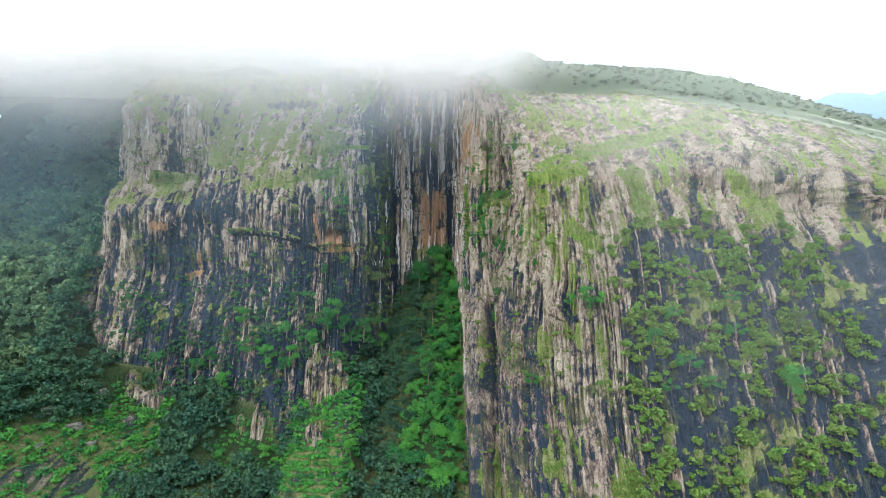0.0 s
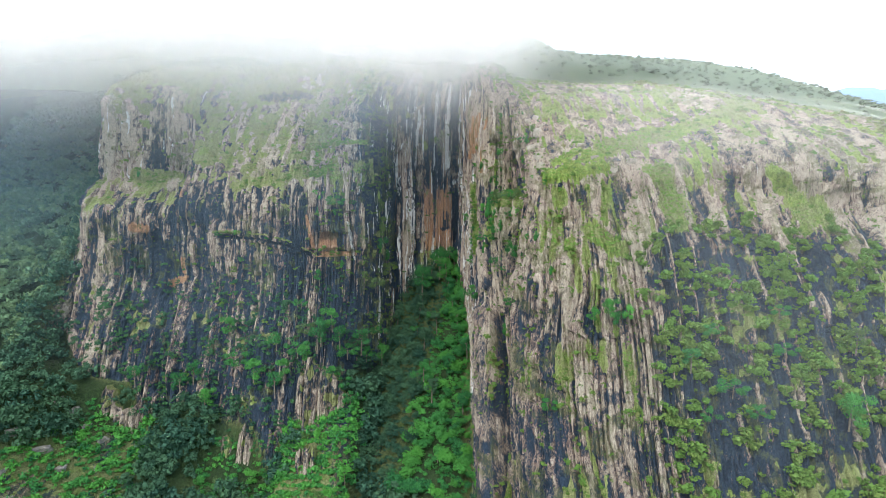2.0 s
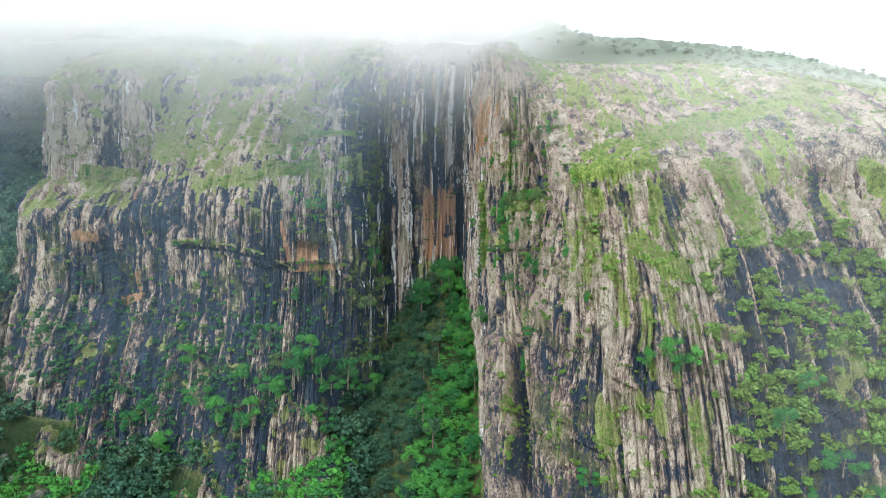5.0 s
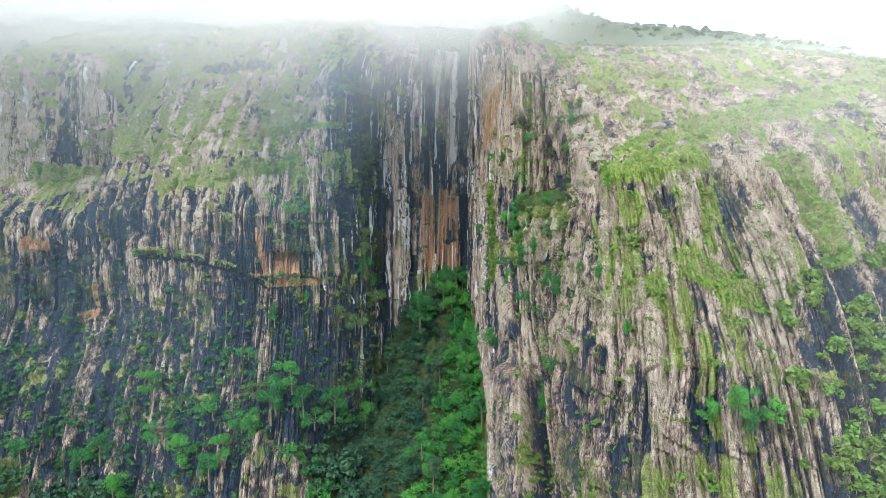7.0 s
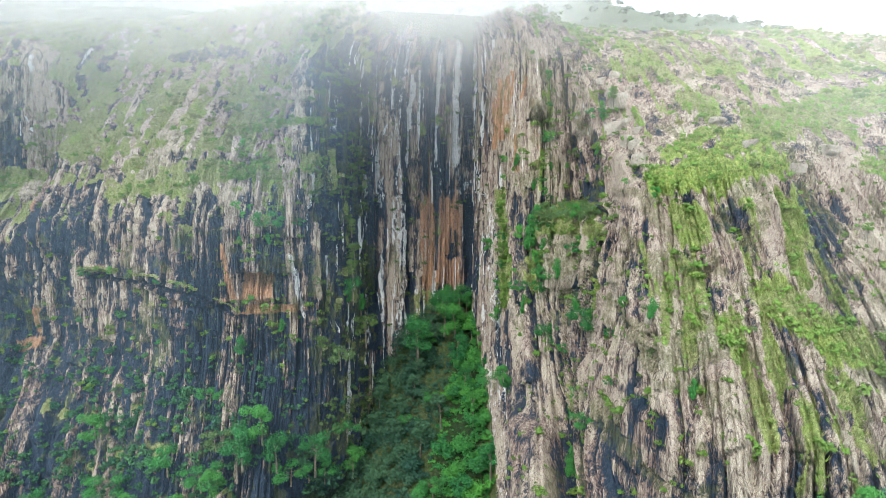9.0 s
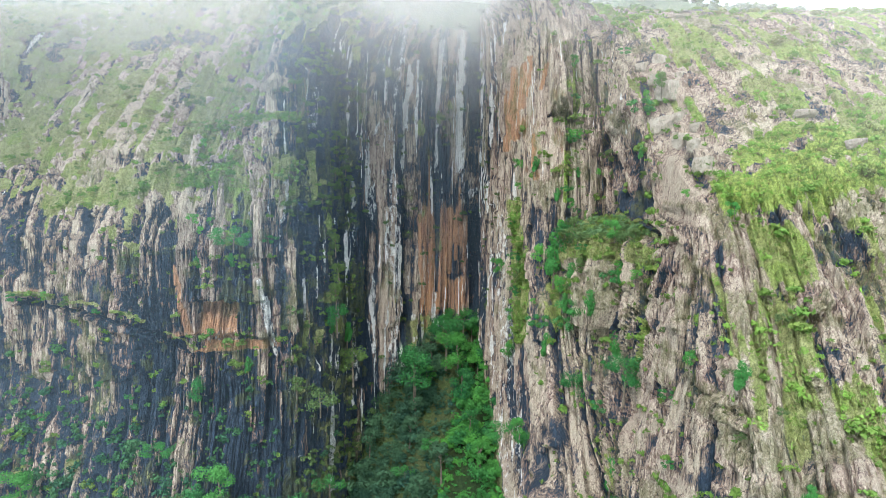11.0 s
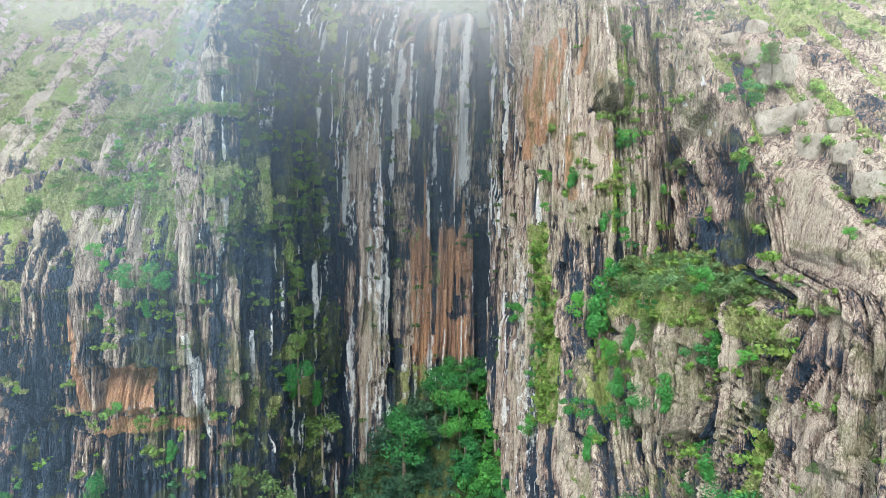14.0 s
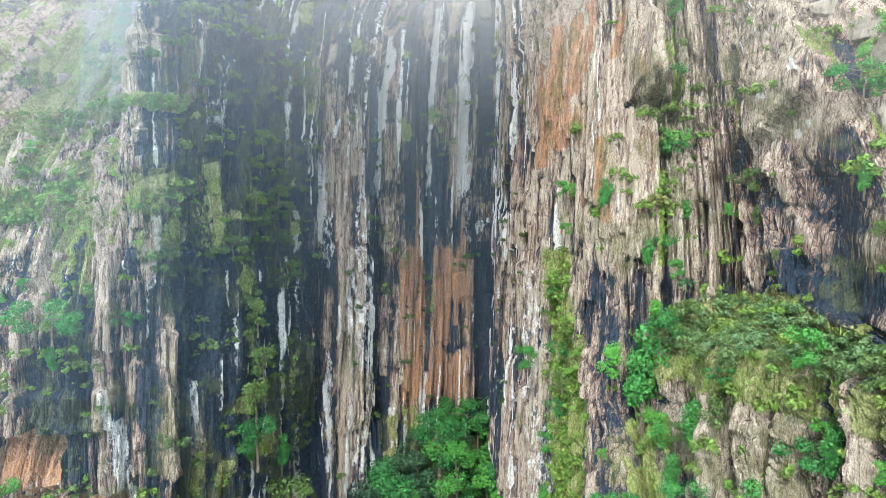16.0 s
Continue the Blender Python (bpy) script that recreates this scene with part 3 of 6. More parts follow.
mark("pale", -32.7, 152.0, -33.7, 141.3, 0.4, 0.6)
mark("lime", -31.4, 147.7, -31.7, 136.9, 0.4, 0.3)
mark("dark", -45.5, 117.0, -45.3, 108.6, 1.3, -0.5)
mark("dark", -42.7, 116.0, -43.5, 99.1, 0.7, -0.5)
mark("dark", -33.4, 138.3, -32.8, 122.0, 0.7, -0.6)
mark("dark", -32.7, 121.2, -33.0, 110.0, 0.7, -0.5)
mark("dark", -39.3, 120.6, -38.8, 112.8, 0.6, -0.5)
mark("dark", -36.2, 113.8, -36.4, 95.9, 0.4, -0.5)
mark("buff", -31.0, 131.8, -30.4, 117.2, 0.4, 0.3)
mark("dark", -28.6, 130.2, -28.1, 86.3, 0.4, -0.5)
mark("buff", -43.2, 111.8, -42.1, 103.7, 0.4, 0.4)
mark("pale", -55.8, 126.6, -53.4, 116.9, 0.8, 0.6)
MARKS["turf"] = MARKS["turf"] * (1 - bump(X, 27.6, 2.4, 0.6) * bump(Z, 129, 6, 1))
D = D + MARKS["relief"] * (1 - 0.8 * wood_floor)

PX, PY, PZ = X + N0[..., 0] * D, Y0 + N0[..., 1] * D, Z + N0[..., 2] * D
N1 = normals_of(PX, PY, PZ)

# ---- where grass, dark wash, iron stain, pale lime and moss lie ----
patch = cloudy(X / 11, V / 13, 2, 3)
fine = cloudy(lean_u / 2.6, V / 3.6, 4, 4)
thin = cloudy(lean_u / 0.8, V / 16, 5, 3) * (1 - upland) + upland * cloudy(X / 1.6, slope_v / 1.8, 5, 3)
slab = sstep(48, 60, X) * sstep(120, 106, Z + 16 * (patch - 0.5))
upper_left = LEFT * sstep(112, 128, Z)
upper_right = RIGHT * sstep(120, 134, Z)
lower_left = LEFT * (1 - upper_left)
share = 0.12 * lower_left + 0.53 * upper_left + 0.04 * BACK + 0.23 * RIGHT * (1 - upper_right) * (1 - slab) + 0.08 * upper_right + 0.02 * slab
share = share + 0.7 * (FLAT - 0.45) * (1 - BACK) + 0.25 * bump(X, -31, 4, 2)
share = share + 0.02 * sstep(86, 64, Z) * RIGHT * (1 - slab)
strips = 0.35 * patch + 0.65 * cloudy(lean_u / 1.7, V / 11, 6, 4)
spread = (0.40 * patch + 0.60 * fine) * (1 - RIGHT * (1 - slab)) + strips * RIGHT * (1 - slab)
share = share + 0.22 * groove * sstep(0.44, 0.54, patch) * (1 - scar)
share = share - 0.15 * bump(X, 27.8, 1.5, 1.0) * bump(Z, 122, 3.0, 2) + (0.10 - 0.55 * sstep(0.50, 0.62, cloudy((X + 0.25 * slope_v) / 5, slope_v / 26, 5, 4))) * upland
share = share - 0.15 * steepness * upper_left * sstep(-62, -48, X) - 0.12 * sstep(80, 60, Z) * RIGHT * (1 - slab)
cut = 0.5 + 0.42 * (0.5 - share)
grass = sstep(cut - 0.035, cut + 0.035, spread)
grass = np.maximum(grass, wood_floor)
grass = np.maximum(grass, shelf)
platform = bump(X, 20.8, 4.4, 0.5) * sstep(0.25, 0.5, FLAT) * bump(Z, 120.0, 4.0, 1.0)
grass = np.maximum(grass, platform)
grass = np.maximum(grass, sstep(-163, -169, X))
grass = grass * (1 - niche) * (1 - alcove) * (1 - 0.85 * ramp)
bias = 0.045 * LEFT + (0.05 + 0.03 * sstep(100, 90, Z)) * lower_left - 0.035 * bump(X, -50, 12, 4) + 0.09 * BACK - 0.10 * RIGHT * (1 - slab) + 0.15 * slab - 0.13 * upper_left - 0.10 * upper_right + 0.05 * upland
bias = bias + 0.2 * bump(X, -30.5, 3.5, 2) + 0.02 * alcove - 0.12 * scar - 0.13 * bump(X, -20.3, 2.8, 1.0) * BACK * sstep(152, 140, Z) - 0.13 * bump(X, 6.5, 3, 1.5) - 0.25 * bump(X, -4.2, 4.0, 0.6) * sstep(126, 131, Z) * sstep(0.42, 0.55, thin)
bias = bias - 0.03 * bump(X, 26, 3, 2) * sstep(92, 98, Z) * sstep(120, 115, Z) - 0.01 * sstep(125, 105, Z) * RIGHT - 0.06 * upper_right * sstep(70, 50, X) + 0.10 * sstep(86, 62, Z) * RIGHT * (1 - slab)
bias = bias - 0.10 * sstep(-135, -150, X) + 0.16 * sstep(96, 78, Z) * bump(X, 20, 9, 8) + 0.16 * sstep(72, 60, Z) * bump(X, -48, 22, 14)
bias = bias + 0.06 * bump(X, -88, 26, 10) * sstep(100, 90, Z)
dark = np.clip(0.5 + (2.6 - 0.9 * LEFT) * (streak + bias - 0.5) + 0.8 * (thin - 0.5) + 0.9 * lower_left * (cloudy(lean_u / 5.5, V / 45, 6, 2) - 0.5) + 0.25 * np.clip(joints, 0, 1) * RIGHT + 0.22 * groove * (1 - scar) + 0.35 * np.clip(cracks, 0, 1) * steepness, 0, 1)
iron = np.maximum(niche * (0.9 + 0.1 * sstep(0.36, 0.5, thin)), bump(X, -6, 5.5, 1.0) * sstep(90, 98, Z) * sstep(126, 118, Z + 14 * (thin - 0.5)) * (0.6 + 0.4 * sstep(0.36, 0.5, thin)))
iron = np.maximum(iron, bump(X, -43, 7, 2) * bump(Z, 97.6, 0.7, 0.6) * LEFT)
iron = np.maximum(iron, scar * (0.12 + 0.35 * sstep(0.45, 0.6, fine) * bump(Z, 139, 7, 4)))
iron = np.maximum(iron, 0.7 * over * sstep(3.0, 0.5, Z - seam) * sstep(0.66, 0.72, cloudy(X / 6, Z / 9, 6, 2)))
dark = dark * (1 - 0.7 * iron) * (1 - 0.75 * niche)
mottle = cloudy(lean_u / 1.2, V / 2.4, 6, 4) - 0.5
bare_right = RIGHT * (1 - slab) * (1 - scar)
dark = dark * (1 - 0.45 * bare_right) + 0.45 * 0.30 * bare_right
dark = np.clip(dark + (1.1 - 0.8 * BACK) * mottle * (1 - upland) + 0.32 * np.clip(cracks, 0, 1) * steepness + 0.08 * upland - 0.12 * (1 - slab) + 0.25 * (0.5 - small) * (1 - upland), 0, 1)
dark = dark * (1 - 0.7 * ramp) + ramp * (0.13 + 0.5 * mottle)
lime = sstep(0.62, 0.70, 0.4 * thin + 0.6 * cloudy(lean_u / 0.5, V / 18, 1, 4) + 0.075 * BACK) * steepness
dark = dark * (1 - 0.75 * upland) + 0.75 * upland * (0.33 + 0.45 * (dark - 0.5) + 0.35 * (streak - 0.5))
dark = np.clip(dark + 0.14 * upland * sstep(0.80, 0.93, ridged((X + 0.3 * slope_v) / 3.3, slope_v / 5, 4)), 0, 1)
dark = np.clip(dark - (0.50 - 0.14 * lower_left - 0.30 * upland) * MARKS['pale'] - 0.30 * MARKS['buff'] * (dark > 0.5) + 0.42 * MARKS['dark'], 0, 1)
iron = np.maximum(iron * (1 - MARKS['dark']), 0.85 * MARKS['iron'])
grass = np.maximum(grass * (1 - 0.8 * np.maximum(MARKS['pale'], MARKS['dark'])), MARKS['turf'])
lime = lime * (1 - 0.85 * RIGHT * sstep(134, 126, Z)) * (1 - 0.75 * lower_left)
lime = np.maximum(lime * (1 - MARKS['dark']), (0.6 + 0.25 * LEFT) * MARKS['lime'])
lime = np.maximum(lime, 0.5 * bump(X, 7.0, 3.2, 1.0) * sstep(135, 110, Z) * sstep(0.4, 0.6, thin))
lime = np.maximum(lime, 0.6 * bump(X, -20, 3, 1) * BACK * sstep(0.5, 0.62, thin))
lime = np.maximum(lime, (bump(X, -7.6, 0.6, 0.3) + bump(X, -2.6, 0.9, 0.4)) * BACK * sstep(126, 134, Z) * sstep(0.3, 0.5, thin))
lime = np.maximum(lime * (1 - niche), 0.45 * niche * bump(Z, 99.8, 0.9, 1.2))
moss = sstep(0.50, 0.66, patch * 0.4 + fine * 0.6 + 0.16 * bump(X, -30.5, 4.5, 2.5) + 0.06 * RIGHT - 0.04 * BACK)


def grid_mesh(name, px, py, pz, masks=(), smooth=True):
    rows, cols = px.shape
    me = bpy.data.meshes.new(name)
    co = np.stack([px, py, pz], -1).reshape(-1, 3).astype(np.float32)
    me.vertices.add(len(co))
    me.vertices.foreach_set("co", co.ravel())
    i = np.arange(rows * cols).reshape(rows, cols)
    q = np.stack([i[:-1, :-1], i[:-1, 1:], i[1:, 1:], i[1:, :-1]], -1).reshape(-1, 4).astype(np.int32)
    me.loops.add(q.size)
    me.loops.foreach_set("vertex_index", q.ravel())
    me.polygons.add(len(q))
    me.polygons.foreach_set("loop_start", np.arange(0, q.size, 4, dtype=np.int32))
    me.polygons.foreach_set("use_smooth", np.full(len(q), smooth))
    for label, values in masks:
        me.attributes.new(label, "FLOAT", "POINT").data.foreach_set("value", values.astype(np.float32).ravel())
    me.update(calc_edges=True)
    return me


# ---- materials ----
def material(name):
    m = bpy.data.materials.new(name)
    m.use_nodes = True
    m.node_tree.nodes.clear()
    return m, m.node_tree.nodes, m.node_tree.links


class Net:
    """Short ways to add and join nodes."""

    def __init__(self, name):
        self.m, self.n, self.l = material(name)

    def put(self, socket, value):
        if isinstance(value, bpy.types.NodeSocket):
            self.l.new(value, socket)
        else:
            socket.default_value = value

    def noise(self, scale, stretch=(1, 1, 1), detail=5, rough=0.6):
        c = self.n.new("ShaderNodeTexCoord")
        mp = self.n.new("ShaderNodeMapping")
        mp.inputs["Scale"].default_value = stretch
        self.l.new(c.outputs["Object"], mp.inputs["Vector"])
        t = self.n.new("ShaderNodeTexNoise")
        t.inputs["Scale"].default_value, t.inputs["Detail"].default_value, t.inputs["Roughness"].default_value = scale, detail, rough
        self.l.new(mp.outputs[0], t.inputs["Vector"])
        return t.outputs["Fac"]

    def facets(self, scale, stretch):
        """Angular cells: a value for each, and the distance to its rim."""
        c = self.n.new("ShaderNodeTexCoord")
        mp = self.n.new("ShaderNodeMapping")
        mp.inputs["Scale"].default_value = stretch
        self.l.new(c.outputs["Object"], mp.inputs["Vector"])
        out = []
        for feature in ("F1", "DISTANCE_TO_EDGE"):
            t = self.n.new("ShaderNodeTexVoronoi")
            t.feature = feature
            t.inputs["Scale"].default_value = scale
            self.l.new(mp.outputs[0], t.inputs["Vector"])
            out.append(t)
        sep = self.n.new("ShaderNodeSeparateColor")
        self.l.new(out[0].outputs["Color"], sep.inputs[0])
        return sep.outputs[0], out[1].outputs["Distance"]

    def attr(self, name):
        a = self.n.new("ShaderNodeAttribute")
        a.attribute_name = name
        return a.outputs["Fac"]

    def maths(self, op, a, b=0.0):
        k = self.n.new("ShaderNodeMath")
        k.operation = op
        self.put(k.inputs[0], a)
        self.put(k.inputs[1], b)
        return k.outputs[0]

    def span(self, v, a, b, c=0.0, d=1.0):
        k = self.n.new("ShaderNodeMapRange")
        for i, w in enumerate((v, a, b, c, d)):
            self.put(k.inputs[i], w)
        return k.outputs[0]

    def mix(self, f, a, b):
        k = self.n.new("ShaderNodeMix")
        k.data_type = "RGBA"
        self.put(k.inputs["Factor"], f)
        self.put(k.inputs[6], a if isinstance(a, bpy.types.NodeSocket) else (*a, 1))
        self.put(k.inputs[7], b if isinstance(b, bpy.types.NodeSocket) else (*b, 1))
        return k.outputs[2]

    def scale(self, colour, k):
        v = self.n.new("ShaderNodeVectorMath")
        v.operation = "SCALE"
        self.l.new(colour, v.inputs[0])
        self.put(v.inputs["Scale"], k)
        return v.outputs[0]

    def relief(self, height, strength, distance):
        k = self.n.new("ShaderNodeBump")
        k.inputs["Strength"].default_value, k.inputs["Distance"].default_value = strength, distance
        self.l.new(height, k.inputs["Height"])
        return k.outputs[0]

    def close(self, colour, rough=0.9, normal=None, gloss=0.3, through_light=None):
        p = self.n.new("ShaderNodeBsdfPrincipled")
        self.put(p.inputs["Base Color"], colour if isinstance(colour, bpy.types.NodeSocket) else (*colour, 1))
        self.put(p.inputs["Roughness"], rough)
        p.inputs["Specular IOR Level"].default_value = gloss
        if normal:
            self.l.new(normal, p.inputs["Normal"])
        shade = p.outputs[0]
        if through_light is not None:
            t = self.n.new("ShaderNodeBsdfTranslucent")
            self.put(t.inputs["Color"], colour)
            s = self.n.new("ShaderNodeMixShader")
            s.inputs[0].default_value = through_light
            self.l.new(shade, s.inputs[1])
            self.l.new(t.outputs[0], s.inputs[2])
            shade = s.outputs[0]
        o = self.n.new("ShaderNodeOutputMaterial")
        self.l.new(shade, o.inputs["Surface"])
        return self.m


def rock_material():
    w = Net("weathered_granite")
    grain = w.noise(2.2, (1, 1, 0.6), 8, 0.7)
    runs = w.noise(0.9, (1.6, 1.2, 0.10), 6, 0.65)
    broad = w.noise(0.09, (1, 1, 0.5), 4)
    speck = w.noise(1.3, (1, 1, 0.5), 6, 0.75)
    runs2 = w.noise(2.6, (1.6, 1.2, 0.16), 5, 0.7)
    ragged = w.maths("ADD", w.maths("MULTIPLY", w.maths("SUBTRACT", runs, 0.5), 1.0), w.maths("MULTIPLY", w.maths("SUBTRACT", runs2, 0.5), 1.3))
    cell, rim = w.facets(0.75, (1.6, 1.6, 0.16))
    cell2, rim2 = w.facets(2.6, (1.5, 1.5, 0.22))
    tone = w.maths("ADD", w.attr("dark"), w.maths("MULTIPLY", ragged, 0.75))
    tone = w.maths("ADD", tone, w.maths("MULTIPLY", w.maths("SUBTRACT", cell, 0.5), 0.22))
    tone = w.maths("ADD", tone, w.maths("MULTIPLY", w.maths("SUBTRACT", cell2, 0.5), 0.30))
    tone = w.maths("ADD", tone, w.span(rim, 0.0, 0.05, 0.24, 0.0))
    tone = w.maths("ADD", tone, w.span(rim2, 0.0, 0.08, 0.22, 0.0))
    tone = w.maths("ADD", tone, w.maths("MULTIPLY", w.maths("SUBTRACT", w.attr("piece"), 0.5), 0.35))
    tone = w.maths("ADD", tone, w.maths("MULTIPLY", w.maths("SUBTRACT", grain, 0.5), 0.5))
    seams = []
    for size, width, amount in ((0.75, 0.009, 0.26), (1.9, 0.012, 0.16)):
        line = w.maths("ABSOLUTE", w.maths("SUBTRACT", w.noise(size, (1.5, 1.5, 0.10), 4, 0.6), 0.5))
        seams.append(w.span(line, 0.0, width, amount, 0.0))
        tone = w.maths("ADD", tone, seams[-1])
    pale = w.mix(w.span(broad, 0.35, 0.65), (0.455, 0.39, 0.30), (0.42, 0.335, 0.268))
    buff = w.mix(w.span(broad, 0.4, 0.6), (0.30, 0.235, 0.18), (0.25, 0.18, 0.15))
    brown = w.mix(w.span(grain, 0.4, 0.6), (0.115, 0.09, 0.08), w.mix(w.span(broad, 0.45, 0.6), (0.19, 0.15, 0.125), (0.22, 0.13, 0.095)))
    wash = w.mix(w.span(grain, 0.4, 0.7), (0.019, 0.034, 0.056), (0.046, 0.066, 0.092))
    c = w.mix(w.span(tone, 0.12, 0.32), pale, buff)
    c = w.mix(w.span(tone, 0.34, 0.50), c, brown)
    edge = w.span(tone, 0.52, 0.66)
    c = w.mix(edge, c, wash)
    iron = w.mix(w.span(runs, 0.35, 0.65), (0.52, 0.28, 0.14), (0.35, 0.19, 0.115))
    iron = w.mix(w.span(grain, 0.45, 0.7, 0, 0.6), iron, (0.20, 0.13, 0.10))
    c = w.mix(w.span(w.maths("ADD", w.attr("iron"), w.maths("MULTIPLY", ragged, 1.1)), 0.40, 0.85), c, iron)
    c = w.mix(w.span(w.maths("ADD", w.attr("lime"), w.maths("MULTIPLY", w.maths("SUBTRACT", speck, 0.5), 2.4)), 0.55, 0.85), c, (0.68, 0.66, 0.63))
    mossy = w.span(w.maths("ADD", w.attr("moss"), w.maths("MULTIPLY", w.maths("SUBTRACT", speck, 0.5), 2.6)), 0.55, 1.1, 0, 0.6)
    c = w.mix(mossy, c, w.mix(broad, (0.09, 0.11, 0.035), (0.13, 0.13, 0.055)))
    turf = w.mix(w.span(speck, 0.35, 0.65), (0.19, 0.205, 0.075), (0.36, 0.36, 0.165))
    turf = w.mix(w.span(w.noise(0.25, (1, 1, 1), 4), 0.50, 0.66, 0, 0.9), turf, (0.21, 0.29, 0.065))
    tuft = w.noise(3.4, (1, 1, 0.8), 4, 0.75)
    turf = w.mix(w.attr("fresh"), turf, w.mix(w.span(speck, 0.4, 0.6), (0.17, 0.25, 0.05), (0.34, 0.40, 0.10)))
    turf = w.mix(w.span(tuft, 0.38, 0.56, 0.6, 0.0), turf, (0.07, 0.095, 0.032))
    c = w.mix(w.span(w.maths("ADD", w.attr("grass"), w.maths("MULTIPLY", w.maths("SUBTRACT", speck, 0.5), 2.2)), 0.35, 0.65), c, turf)
    # forest floor: leaf litter with the trees' shade painted into its dark green
    c = w.mix(w.attr("litter_shade"), c, w.mix(w.span(speck, 0.4, 0.6), (0.018, 0.035, 0.014), (0.035, 0.065, 0.02)))
    dust = w.noise(7.0, (1.3, 1.3, 0.55), 5, 0.8)
    c = w.scale(c, w.span(dust, 0.33, 0.67, 0.45, 1.55))
    h = w.maths("ADD", w.maths("ADD", w.maths("MULTIPLY", cell2, 0.5), w.maths("MULTIPLY", cell, 0.8)), w.maths("ADD", w.maths("MULTIPLY", runs2, 0.8), grain))
    h = w.maths("SUBTRACT", h, w.span(rim, 0.0, 0.06, 0.3, 0.0))
    h = w.maths("SUBTRACT", h, w.maths("ADD", seams[0], seams[1]))
    return w.close(c, w.span(edge, 0.0, 1.0, 0.92, 0.78), w.relief(h, 1.0, 0.6), 0.16)


def leaf_material(name, a, b, c):
    w = Net(name)
    g = w.n.new("ShaderNodeNewGeometry")
    one = w.mix(g.outputs["Random Per Island"], a, b)
    col = w.mix(w.attr("tint"), one, c)
    return w.close(col, 0.75, None, 0.2, 0.25)


ROCK = rock_material()
# forest green, which also serves as the shaded copy of the gully leaf
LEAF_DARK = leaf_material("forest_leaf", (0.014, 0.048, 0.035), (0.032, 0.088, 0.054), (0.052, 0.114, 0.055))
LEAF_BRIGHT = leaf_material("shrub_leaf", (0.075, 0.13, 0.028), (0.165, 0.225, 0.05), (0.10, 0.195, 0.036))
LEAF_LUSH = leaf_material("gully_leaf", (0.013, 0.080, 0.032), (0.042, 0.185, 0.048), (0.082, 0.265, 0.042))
LEAF_TURF = leaf_material("fresh_scrub_leaf", (0.11, 0.19, 0.038), (0.25, 0.35, 0.085), (0.17, 0.31, 0.055))
LEAF_LEDGE = leaf_material("ledge_leaf", (0.045, 0.105, 0.048), (0.12, 0.20, 0.085), (0.10, 0.17, 0.06))
LEAF_FOOT = leaf_material("wall_foot_leaf", (0.015, 0.060, 0.036), (0.038, 0.115, 0.058), (0.062, 0.152, 0.056))
LEAF_FAR = leaf_material("slope_leaf", (0.026, 0.070, 0.046), (0.085, 0.160, 0.085), (0.12, 0.19, 0.08))
LEAF_OLIVE = leaf_material("mossy_leaf", (0.05, 0.095, 0.035), (0.105, 0.155, 0.055), (0.085, 0.14, 0.04))
LEAF_HILL = leaf_material("hill_leaf", (0.040, 0.066, 0.036), (0.085, 0.112, 0.058), (0.065, 0.092, 0.045))
LEAF_DRY = leaf_material("upland_leaf", (0.08, 0.105, 0.035), (0.16, 0.18, 0.06), (0.21, 0.20, 0.08))

# ---- the mountain ----
clump2_field = cloudy(X / 4, V / 5, 0, 3)
fresh = np.clip(0.42 * upper_right + 0.4 * RIGHT + 0.8 * MARKS['turf'] * RIGHT, 0, 1) * sstep(0.40, 0.58, cloudy(X / 16, V / 16, 7, 3)) * (1 - bump(X, 21.0, 5.2, 0.8) * bump(Z, 120.5, 4.5, 1.0))
knoll_side = sstep(-112, -122, X) * sstep(228 + 1.1 * (X + 150), 216 + 1.1 * (X + 150), PY)
ridge_side = bump(X, -46, 9, 6) * sstep(250, 240, PY)
# mask of the floor under the woods, darkened for litter and painted tree shade
litter_shade = np.maximum(wood_floor * sstep(14, 4, X), sstep(-163, -169, X)) * (1 - np.maximum(0.5 * knoll_side, 0.8 * ridge_side)) * (1 - 0.25 * sstep(-34, -26, X) * sstep(2, -6, X - 0.25 * (Z - 75)))
grass = grass * (1 - np.maximum(knoll_side, 0.6 * ridge_side) * sstep(0.50, 0.42, clump2_field))
cliff = tagged(new("cliff", grid_mesh("cliff", PX, PY, PZ, (("grass", grass), ("dark", dark), ("iron", iron), ("lime", lime), ("moss", moss), ("piece", piece), ("litter_shade", litter_shade), ("fresh", fresh)), False)),
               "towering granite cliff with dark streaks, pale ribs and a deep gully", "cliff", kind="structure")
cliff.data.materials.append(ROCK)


# ---- hill behind, valley and far range ----
def soil_material(name, a, b, c, scale):
    w = Net(name)
    n1, n2 = w.noise(scale, (1, 1, 1), 6, 0.65), w.noise(scale * 6, (1, 1, 1), 6, 0.7)
    col = w.mix(w.span(n1, 0.38, 0.62), a, b)
    col = w.mix(w.span(n2, 0.45, 0.7), col, c)
    return w.close(col, 0.95, w.relief(n2, 0.8, 1.0), 0.1)


WOODLAND = soil_material("wooded_hill", (0.06, 0.085, 0.045), (0.09, 0.11, 0.06), (0.045, 0.065, 0.035), 0.02)
MEADOW = soil_material("valley_green", (0.022, 0.05, 0.018), (0.035, 0.065, 0.022), (0.014, 0.032, 0.012), 0.03)
# the farthest range has the haze of distance painted into its blue
FAR_HAZE_BLUE = soil_material("far_range_haze_blue", (0.16, 0.25, 0.38), (0.18, 0.27, 0.40), (0.15, 0.23, 0.36), 0.003)

